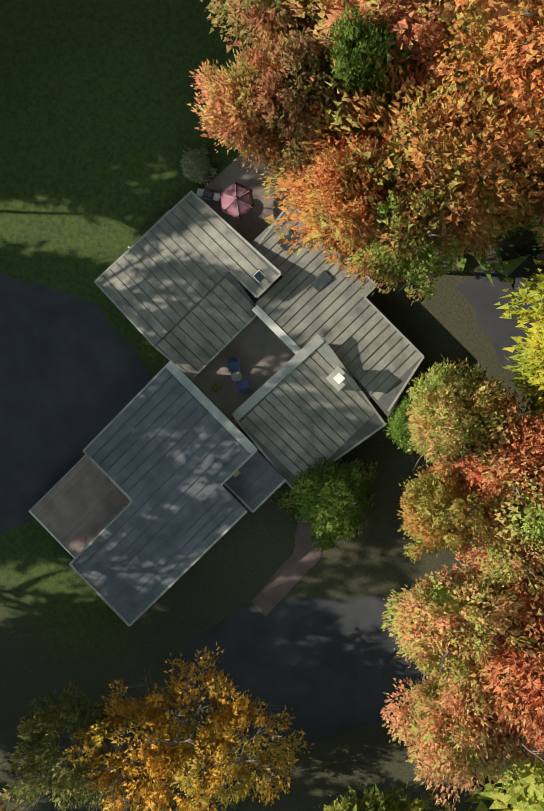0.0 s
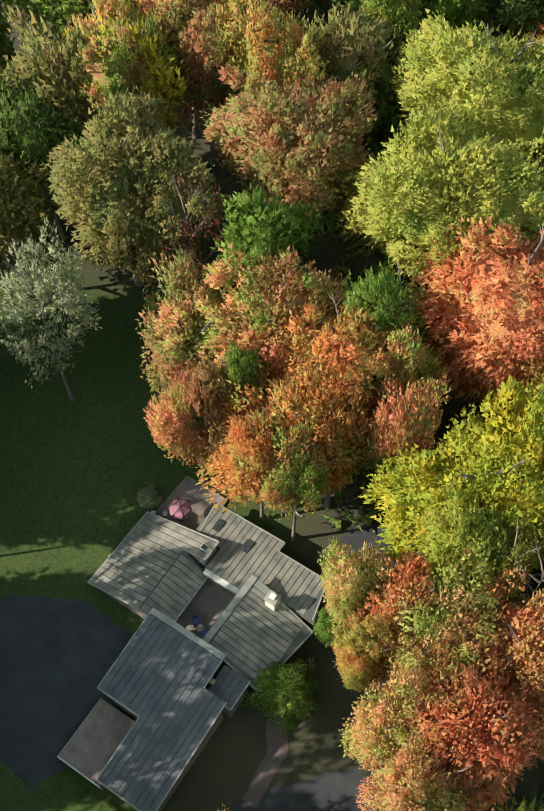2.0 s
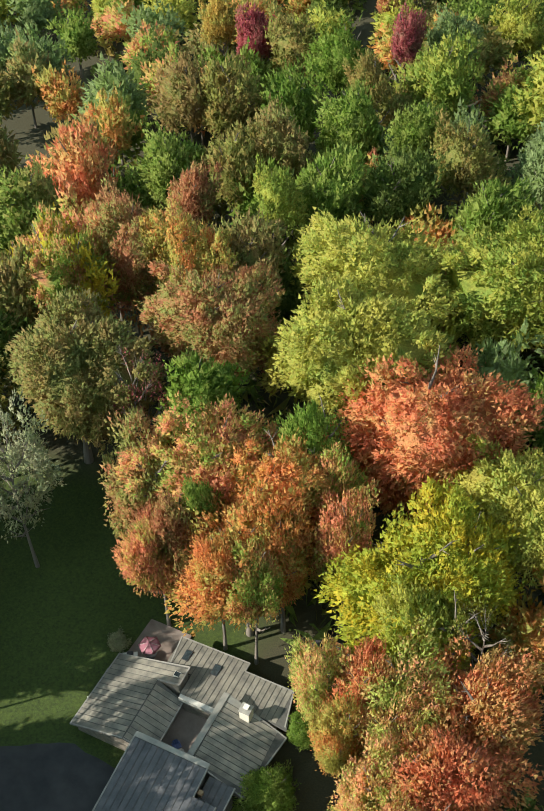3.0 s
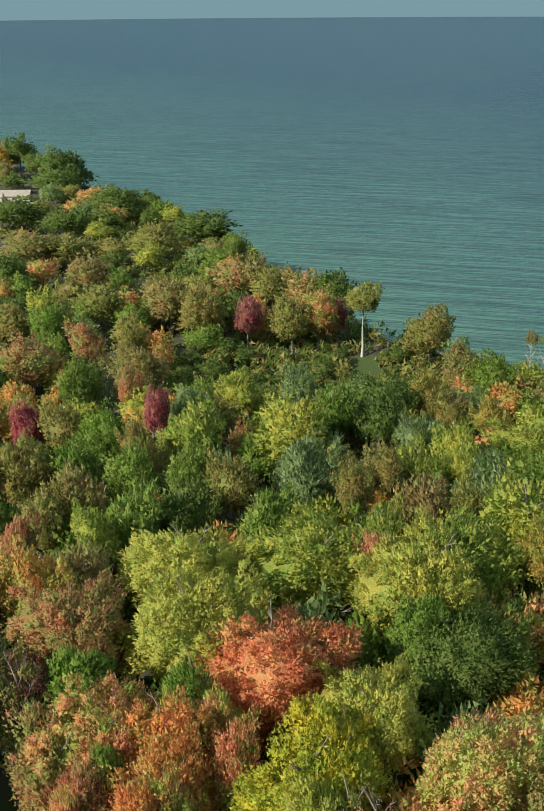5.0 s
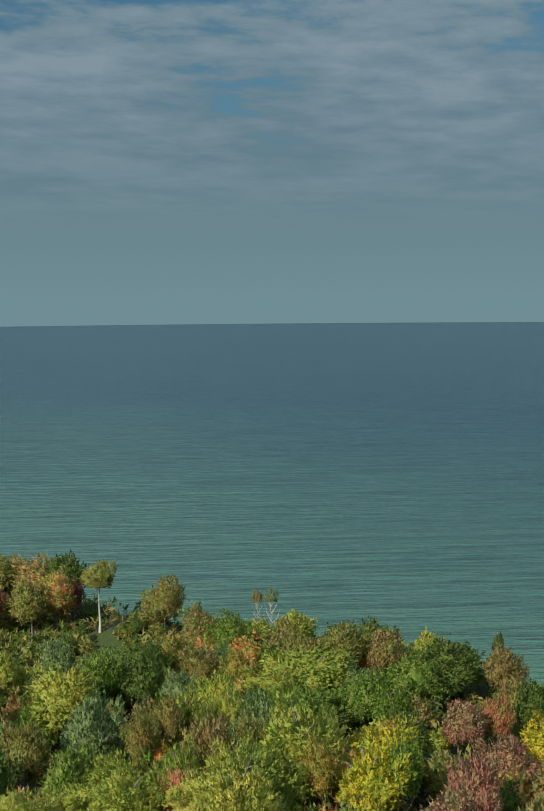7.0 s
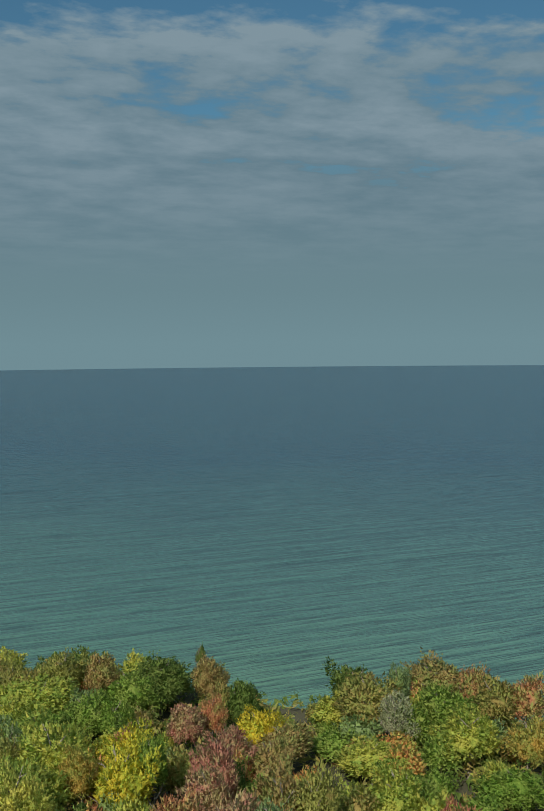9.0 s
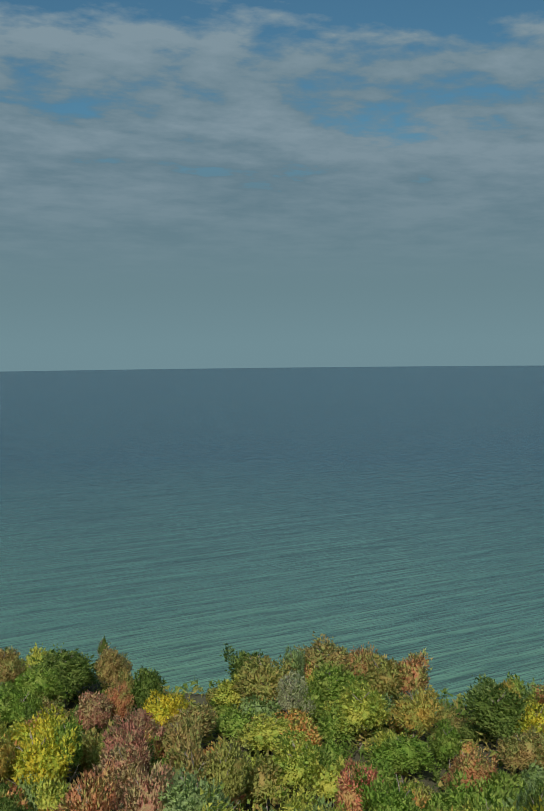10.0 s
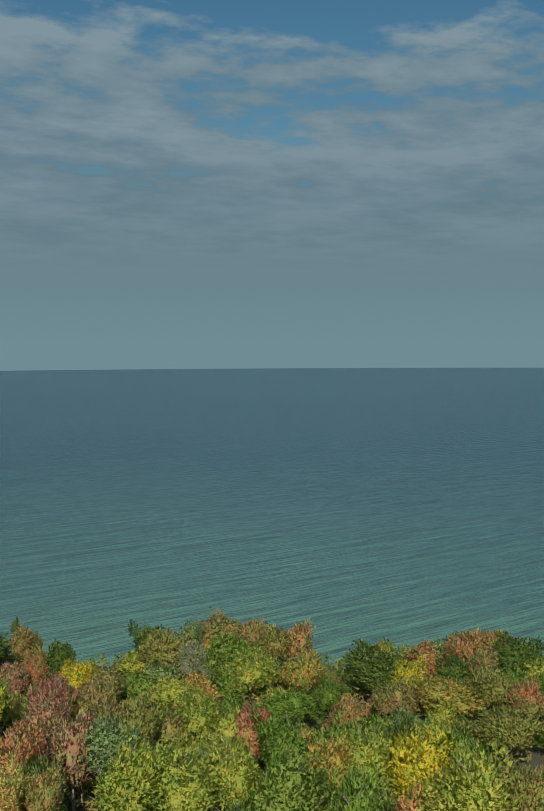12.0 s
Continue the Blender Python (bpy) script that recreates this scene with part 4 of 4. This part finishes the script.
tree(161.0, 11.4, 12.9, 5.8, "amber", "mid")
tree(114.7, 10.8, 14.4, 6.6, "lime", "mid")
tree(-145.2, 560.1, 14.8, 11.6, "deep", "far")
tree(-133.9, 583.6, 15.2, 14, "olive", "far")
tree(-103.7, 542.9, 13.0, 12.8, "olive", "far")
tree(-58.8, 445.5, 14.7, 13.9, "deep", "far")
tree(-25.6, 387.9, 13.8, 14, "deep", "far")
tree(13.0, 333.3, 13.2, 14, "deep", "far")
tree(-3.9, 310.5, 13.5, 10.0, "olive", "far")
tree(-65.1, 365.7, 14.6, 13.8, "deep", "far")
tree(-79.8, 319.6, 14.9, 12.6, "olive", "far")
tree(-42.8, 348.2, 12.9, 9.9, "deep", "far")
tree(-48.0, 295.8, 14.3, 11.7, "tan", "far")
tree(-35.7, 295.6, 12.9, 8.7, "olive", "far")
tree(-66.8, 271.6, 14.5, 9.2, "green", "far")
tree(-53.2, 265.0, 13.6, 8.1, "deep", "far")
tree(-22.8, 257.0, 14.9, 7.8, "tan", "far")
tree(-61.6, 234.2, 15.2, 8.3, "olive", "far")
tree(-33.5, 219.1, 14.0, 5.5, "lime", "far")
tree(-17.0, 220.1, 15.2, 8.6, "olive", "far")
tree(4.4, 219.6, 15.0, 8.5, "tan", "far")
tree(15.0, 221.5, 14.5, 7.5, "mixed", "far")
tree(26.1, 248.6, 14.2, 10.1, "rust", "far")
tree(36.5, 241.1, 12.9, 8.3, "olive", "far")
tree(47.8, 230.5, 14.8, 8.8, "rust", "far")
tree(54.8, 223.1, 15.3, 7.5, "deep", "far")
tree(26.8, 202.7, 14.7, 5.0, "purple", "mid")
tree(39.7, 199.8, 14.4, 7.5, "olive", "mid")
tree(47.6, 204.2, 15.1, 7.5, "mixed", "mid")
tree(12.5, 204.8, 16.5, 7.5, "olive", "mid")
tree(-52.3, 206.5, 13.7, 9.2, "green", "far")
tree(-39.8, 202.9, 13.9, 7.5, "olive", "far")
tree(-29.0, 199.5, 14.0, 5.9, "green", "mid")
tree(-16.8, 182.8, 14.3, 5.5, "rust", "mid")
tree(-4.5, 182.1, 14.2, 4.1, "olive", "mid")
tree(-32.1, 168.3, 14.1, 8.6, "rust", "mid")
tree(-43.0, 154.4, 14.6, 6.4, "green", "mid")
tree(-16.1, 148.0, 15.8, 5.5, "green", "mid")
tree(-1.0, 161.2, 14.1, 7.0, "tan", "mid")
tree(-3.5, 143.2, 15.0, 4.0, "rust", "mid")
tree(-28.8, 117.0, 18.7, 4.0, "amber", "mid")
tree(-22.6, 114.6, 17.9, 4.0, "purple", "mid")
tree(-15.3, 114.0, 18.1, 5.3, "olive", "mid")
tree(3.8, 116.9, 19.4, 4.0, "purple", "mid")
tree(-4.4, 110.1, 19.0, 5.1, "green", "mid")
tree(12.4, 123.4, 17.6, 4.3, "sage", "mid")
tree(22.2, 139.5, 14.4, 5.8, "lime", "mid")
tree(35.6, 140.9, 14.7, 4.7, "sage", "mid")
tree(13.0, 108.3, 19.4, 6.1, "lime", "mid")
tree(33.3, 110.8, 17.8, 9.3, "lime", "mid")
tree(2.8, 98.4, 20.3, 4.0, "olive", "mid")
tree(-17.7, 88.7, 20.8, 5.6, "olive", "mid")
tree(-8.7, 90.9, 19.3, 5.6, "green", "mid")
tree(-24.9, 88.1, 20.8, 5.2, "tan", "mid")
tree(1.8, 87.4, 20.4, 6.4, "green", "mid")
tree(12.0, 84.9, 20.9, 4.5, "green", "mid")
tree(19.3, 81.8, 20.1, 5.3, "olive", "mid")
tree(32.6, 82.9, 21.0, 6.3, "sage", "mid")
tree(-7.7, 77.9, 21.1, 5.3, "tan", "mid")
tree(24.3, 67.4, 19.4, 5.8, "green", "mid")
tree(10.9, 72.0, 19.4, 5.1, "deep", "mid")
tree(2.0, 67.5, 20.9, 5.8, "green", "mid")
tree(-3.5, 60.8, 21.6, 4.0, "lime", "mid")
tree(-13.3, 70.3, 19.9, 5.1, "olive", "mid")
tree(-20.1, 66.7, 20.4, 5.1, "green", "mid")
tree(-15.0, 58.8, 20.7, 4.0, "rust", "mid")
tree(40.9, 77.4, 20.1, 4.0, "olive", "mid")
tree(42.4, 121.2, 17.1, 4.8, "green", "mid")
tree(51.9, 119.8, 15.5, 5.4, "deep", "mid")
tree(65.1, 140.0, 13.0, 4.8, "amber", "mid")
tree(77.1, 186.7, 14.2, 7.1, "olive", "mid")
tree(70.2, 130.5, 12.4, 5.8, "olive", "mid")
tree(56.8, 105.0, 16.8, 4.1, "sage", "mid")
tree(47.3, 80.0, 21.2, 4.0, "olive", "mid")
tree(53.4, 85.0, 19.3, 4.6, "lime", "mid")
tree(64.0, 91.2, 16.7, 4.8, "lime", "mid")
tree(52.5, 69.3, 21.1, 5.9, "tan", "mid")
tree(42.7, 60.7, 20.0, 4.0, "lime", "mid")
tree(41.3, 52.8, 19.8, 4.0, "red", "mid")
tree(59.5, 65.5, 21.2, 4.2, "olive", "mid")
tree(78.7, 159.8, 13.4, 4.9, "tan", "mid")
tree(85.7, 149.4, 13.2, 6.2, "green", "mid")
tree(94.7, 129.9, 13.5, 4.0, "olive", "mid")
tree(78.8, 123.6, 12.7, 4.4, "amber", "mid")
tree(101.9, 91.9, 11.0, 5.2, "green", "mid")
tree(55.9, 133.8, 13.3, 7.6, "deep", "mid")
tree(81.9, 110.4, 11.4, 8.4, "lime", "mid")
tree(64.8, 101.6, 16.1, 5.6, "lime", "mid")
tree(82.7, 96.3, 11.6, 6.8, "green", "mid")
tree(79.1, 76.1, 15.3, 4.0, "lime", "mid")
tree(92.2, 74.0, 11.2, 4.0, "red", "mid")
tree(73.0, 47.6, 20.1, 8.1, "yellow", "mid")
tree(56.7, 55.1, 20.9, 8.1, "lime", "mid")
tree(78.3, 42.7, 21.4, 4.0, "green", "mid")
tree(67.5, 52.3, 20.4, 4.1, "amber", "mid")
tree(137.0, 98.9, 13.3, 5.4, "tan", "mid")
tree(119.5, 75.1, 12.0, 4.0, "rust", "mid")
tree(128.5, 75.0, 14.1, 5.6, "deep", "mid")
tree(100.0, 78.8, 10.0, 5.9, "deep", "mid")
tree(108.8, 42.2, 13.4, 5.3, "tan", "mid")
tree(89.0, 35.4, 20.4, 5.8, "dusty", "mid")
tree(141.0, 107.0, 14.5, 2.6, "deep", "cone", 0.05)
# tall pale-stemmed trees at the bluff
tree(60.0, 199.0, 19.0, 6.0, "olive", "mid", 0.58, pale=True)
tree(53.5, 206.0, 12.0, 4.0, "purple", "mid", 0.15)
tree(103.0, 165.5, 14.5, 2.6, "sage", "thin", 0.7, pale=True)
tree(100.0, 168.5, 13.5, 2.2, "olive", "thin", 0.72, pale=True)
# trees whose shade falls over the lawn and the roofs
tree(-22.5, -15.5, 20.0, 3.2, "green", "mid", 0.66)
tree(-9.5, -27.0, 26.0, 5.0, "olive", "dapple", 0.35)
tree(-6.0, -33.0, 26.0, 5.4, "green", "dapple", 0.3)
tree(-14.0, -23.5, 25.0, 5.0, "tan", "dapple", 0.35)
tree(-15.0, -32.0, 24.0, 5.5, "green", "dapple", 0.3)
tree(-1.0, -40.0, 24.0, 5.5, "gold", "thin", 0.3)
tree(-8.0, -42.0, 22.0, 5.5, "green", "dapple", 0.3)
tree(-17.5, -18.5, 23.0, 3.8, "olive", "thin", 0.45)
tree(6.0, -47.0, 20.0, 5.5, "olive", "mid", 0.3)
tree(-25.5, -8.0, 22.0, 4.5, "orange", "mid", 0.35)
tree(-27.0, -1.0, 22.0, 6.2, "tan", "mid", 0.3)
tree(-33.0, 8.0, 20.0, 5.5, "olive", "mid", 0.3)
tree(-30.0, 17.0, 20.0, 5.5, "olive", "mid", 0.3)
tree(-35.0, -13.0, 20.0, 5.5, "green", "mid", 0.3)
tree(-38.0, -2.0, 20.0, 5.5, "green", "mid", 0.3)
tree(-23.0, -29.5, 20.0, 5.5, "green", "mid", 0.3)
tree(14.0, -44.0, 16.0, 5.0, "gold", "mid", 0.3)
tree(24.0, -34.0, 14.0, 4.5, "green", "mid", 0.2)
tree(30.0, -28.0, 14.0, 4.5, "lime", "mid", 0.2)
tree(-24.0, -33.0, 24.0, 5.5, "green", "mid", 0.3)
tree(-20.5, -38.5, 24.0, 6.0, "olive", "mid", 0.2)
tree(-30.0, -28.0, 23.0, 5.5, "green", "mid", 0.3)
tree(-12.0, -49.0, 22.0, 5.5, "deep", "mid", 0.3)
tree(-31.5, -11.0, 23.0, 5.6, "olive", "mid", 0.2)
tree(-34.0, -4.0, 23.0, 6.0, "green", "mid", 0.2)
tree(-27.0, -12.6, 22.0, 4.6, "green", "dapple", 0.3)
tree(-38.0, 28.0, 21.0, 6.5, "olive", "mid", 0.2)
tree(-30.0, 35.0, 22.0, 6.5, "tan", "mid", 0.2)
tree(-45.0, 38.0, 21.0, 6.5, "green", "mid", 0.2)
tree(-23.0, 37.0, 22.0, 6.0, "yellow", "mid", 0.2)
tree(-48.0, 20.0, 20.0, 6.5, "green", "mid", 0.2)
tree(-22.0, 48.0, 22.0, 6.5, "mixed", "mid", 0.2)
tree(-35.0, 49.0, 22.0, 6.5, "olive", "mid", 0.2)
tree(-33.0, 62.0, 21.0, 6.5, "coral", "mid", 0.2)
tree(-50.0, 56.0, 20.0, 7.0, "green", "mid", 0.2)
tree(-13.0, -41.0, 25.0, 5.0, "green", "dapple", 0.3)
tree(-36.0, -16.0, 22.0, 6.2, "green", "mid", 0.2)
tree(-40.0, -10.6, 22.0, 6.2, "olive", "mid", 0.2)
tree(-41.0, 0.3, 22.0, 6.5, "green", "mid", 0.2)
tree(-29.0, 27.0, 20.0, 5.2, "deep", "mid", 0.1)
tree(-35.0, 21.0, 19.0, 5.2, "olive", "mid", 0.1)
# low rounded trees beside the house
tree(16.9, -11.6, 4.6, 3.1, "green", "near", 0.05)
tree(17.4, -5.0, 4.2, 2.4, "green", "near", 0.05)
# trees by the lakeside house
tree(-62.0, 474.0, 19.0, 14.0, "deep", "mid", 0.05)
tree(-131.0, 441.0, 9.0, 7.0, "purple", "far", 0.05)
tree(-107.0, 425.0, 8.0, 4.5, "olive", "far", 0.05)
for i, (kind, dx) in enumerate((("olive", 0), ("tan", 14), ("red", 30), ("olive", 44), ("gold", 58), ("deep", 70), ("deep", -14), ("tan", -28))):
    tree(-160.0 + dx, 505.0 + 9 * (i % 3), 17.0 + 2 * (i % 3), 9.0, kind, "far", 0.1)

# low grey-leaved shrub at the corner of the house
shrub = tree(-4.0, 0.5, 1.0, 1.4, "grey", "mid", 0.02, base=-1.0)
shrub.name = "shrub"
tagged(shrub, "low grey-leaved shrub beside the house", "shrub", "woodland trees")


# the rest of the wood, closing the gaps between the trees above, leaf mass by colour
fill = random.Random(11)
MOOD = ["green", "deep", "lime", "sage", "olive", "mixed", "tan", "orange", "green", "lime", "olive", "sage", "green"]
SHAPES = []
for me in FILL:
    co = np.empty(len(me.vertices) * 3)
    me.vertices.foreach_get("co", co)
    SHAPES.append((co.reshape(-1, 3), SOFT["crown" + str(90 + len(SHAPES))]))
mass = {}
stems_v, stems_f = [], []


def leaf_object(name, verts, mat, label):
    me = leaf_mesh(name, verts, mat)
    return tagged(new(name, me), label, "woods", kind="stuff")


def clearing(x, y):
    if -34 < x < 36 and -60 < y < 8:
        return True
    if -30 < x < -8 and y < 32:
        return True
    if (54 < x < 65 and 178 < y < 199) or (-124 < x < -66 and 395 < y < 460):
        return True
    return False


tries = done = 0
while tries < 24000 and done < 520:
    tries += 1
    y = fill.uniform(-70, 560) if tries % 2 == 0 else fill.uniform(-60, 260)
    x = shore(y) - fill.uniform(7, 230)
    if x < -165 or clearing(x, y):
        continue
    r = fill.uniform(4.2, 6.6) if y < 260 else fill.uniform(6.5, 9.0)
    if any((x - a) ** 2 + (y - b) ** 2 < (0.47 * (r + c)) ** 2 for a, b, c in PLACED):
        continue
    s = shore(y) - x
    z = ground_z(x, y)
    close = sorted(((x - a) ** 2 + (y - b) ** 2, hh) for a, b, hh in HEIGHT)[:4]
    h = max(4.5, min(18.0, sum(hh for _, hh in close) / 4 * fill.uniform(0.58, 0.78)))
    if any((x - a) ** 2 + (y - b) ** 2 < 144 for a, b in ((156, 86), (147, 77), (138, 68), (127, 57), (117, 47), (190, 20), (181, 14), (170, 8), (158, 0))):
        h = min(h, 5.0)
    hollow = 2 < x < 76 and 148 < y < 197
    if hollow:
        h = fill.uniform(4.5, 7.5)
    r = min(r * 1.15, h * 0.7)
    c, q = math.cos(tries), math.sin(tries)
    co, no = fill.choice(SHAPES)
    no = np.stack([no[:, 0] * c - no[:, 1] * q, no[:, 0] * q + no[:, 1] * c, no[:, 2]], 1)
    ch = min(h * 0.85, 2.2 * r)
    pts = np.stack([(co[:, 0] * c - co[:, 1] * q) * r + x, (co[:, 0] * q + co[:, 1] * c) * r + y, co[:, 2] * ch + z + h - ch], 1)
    # dark leaves in the hollow stand in for the shade there
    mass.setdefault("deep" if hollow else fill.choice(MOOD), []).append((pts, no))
    tube(stems_v, stems_f, (x, y, z - 0.2), (x, y, z + h * 0.8), 0.28, 0.1, 6)
    PLACED.append((x, y, r))
    done += 1
for kind, lots in mass.items():
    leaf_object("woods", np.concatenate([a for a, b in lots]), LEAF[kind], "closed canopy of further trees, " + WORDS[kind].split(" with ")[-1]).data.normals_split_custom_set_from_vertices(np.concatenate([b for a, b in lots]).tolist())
tagged(new("woods_stems", mesh_of("woods_stems", stems_v, stems_f, [BARK], True)), "grey stems of the further trees", "trunks", kind="stuff")

# undergrowth between the stems
nr = np.random.default_rng(5)
shrubs = []
while len(shrubs) < 4200:
    y = nr.uniform(-60, 420)
    x = shore(y) - (nr.uniform(2, 200) if len(shrubs) % 3 else nr.uniform(0, 45))
    if len(shrubs) % 8 == 1:
        x, y = nr.uniform(4, 76), nr.uniform(148, 199)
    if x < -110 or clearing(x, y):
        continue
    k, r, h = 22, nr.uniform(1.2, 2.6), nr.uniform(1.5, 5.5)
    d = nr.normal(size=(k, 3))
    d /= np.linalg.norm(d, axis=1)[:, None]
    d[:, 2] = np.abs(d[:, 2])
    p0 = np.array([x, y, ground_z(x, y)]) + d * np.array([r, r, h])
    e1 = nr.normal(size=(k, 3)) * 0.7
    e2 = nr.normal(size=(k, 3)) * 0.5
    shrubs.append(np.stack([p0 - e1, p0 + e2, p0 + e1], 1).reshape(-1, 3))
third = len(shrubs) // 2
leaf_object("undergrowth", np.concatenate(shrubs[:third]), LEAF["deep"], "dark green undergrowth on the woodland floor")
leaf_object("undergrowth", np.concatenate(shrubs[third:]), LEAF["olive"], "olive-brown undergrowth on the woodland floor")

# ---- the lakeside houses ----
def gable_house(x, y, turn_, length, width, eave, ridge, label):
    h = thing("lake_house", x, y, ground_z(x, y), turn_, label, "house", "lakeside houses")
    L, Wd = length / 2, width / 2
    part("wall", box(-L + 0.5, L - 0.5, -Wd + 0.5, Wd - 0.5, -0.4, eave), CREAM, h)
    for s in (-1, 1):
        bm = slab([(-L, s * Wd, eave), (L, s * Wd, eave), (L, 0, ridge), (-L, 0, ridge)], 0.25)
        part("roof", bm, SHINGLE, h)
        bm = bmesh.new()
        q = [bm.verts.new(p_) for p_ in ((s * (L - 0.5), -Wd + 0.5, eave - 0.1), (s * (L - 0.5), Wd - 0.5, eave - 0.1), (s * (L - 0.5), 0, ridge - 0.35))]
        bm.faces.new(q)
        bmesh.ops.solidify(bm, geom=bm.faces[:], thickness=0.2)
        part("gable", bm, CREAM, h)
    for i in range(5):
        u = -L + 2.2 + i * (length - 4.4) / 4
        w = part("window", box(u - 0.7, u + 0.7, -Wd + 0.42, -Wd + 0.5, 0.9, 2.2), FASCIA, h)
        part("pane", box(u - 0.6, u + 0.6, -Wd + 0.40, -Wd + 0.42, 1.0, 2.1), GLASS, w)
    return h


CREAM = plain("cream_siding", (0.42, 0.38, 0.29), (0.55, 0.50, 0.40), 0.5)
SHINGLE = plain("tan_shingles", (0.24, 0.21, 0.17), (0.34, 0.30, 0.25), 0.6)
CONCRETE = plain("pale_concrete", (0.38, 0.35, 0.30), (0.5, 0.46, 0.40), 0.1)
lh = gable_house(-87.0, 446.0, -1, 29.0, 9.0, 3.0, 5.4, "long low cream house with tan shingle roof by the lake")
part("porch_roof", slab([(-4.5, -7.0, 3.2), (1.5, -7.0, 3.2), (0.5, -1.0, 4.9), (-3.5, -1.0, 4.9)], 0.3), SHINGLE, lh)
part("porch_wall", box(-4.0, 1.0, -6.5, -4.0, -0.4, 3.0), CREAM, lh)
gable_house(-117.0, 352.0, 35, 18.0, 11.0, 3.2, 7.0, "cream gabled house with tan shingle roof among trees")


def sheet(name, pts, mat, label, lift):
    z = max(ground_z(a, b) for a, b in pts) + lift
    bm = slab([(a, b, z) for a, b in pts], 1.2)
    me = bpy.data.meshes.new(name)
    bm.to_mesh(me)
    bm.free()
    me.materials.append(mat)
    return tagged(new(name, me), label, "paving", kind="structure")


sheet("pavement", [(-128, 398), (-82, 398), (-68, 438), (-128, 438)], CONCRETE, "pale concrete yard by the lakeside house", 0.3)
POOLW = plain("pool_water", (0.05, 0.25, 0.28), (0.08, 0.32, 0.34), 0.3, 0.1)
sheet("pool", [(-101, 401), (-88, 401), (-82, 409), (-86, 414), (-98, 413)], POOLW, "teal swimming pool in the concrete yard", 0.36)
car = thing("car", -116.0, 424.0, ground_z(-116, 424) + 0.3, 20, "dark parked car on the concrete yard", "car")
part("body", box(-2.2, 2.2, -0.9, 0.9, 0.35, 0.9, 0.12), TRIMDARK, car)
part("cabin", box(-1.3, 1.2, -0.78, 0.78, 0.88, 1.45, 0.2), FASCIA, car, "white roof and cabin")
for a in (-1.4, 1.4):
    for s in (-1, 1):
        bm = disc(0.34, -0.1, 0.1, 16)
        bmesh.ops.rotate(bm, verts=bm.verts, cent=(0, 0, 0), matrix=Matrix.Rotation(radians(90), 3, "X"))
        bmesh.ops.translate(bm, verts=bm.verts, vec=(a, s * 0.82, 0.34))
        part("wheel", bm, TRIMDARK, car)
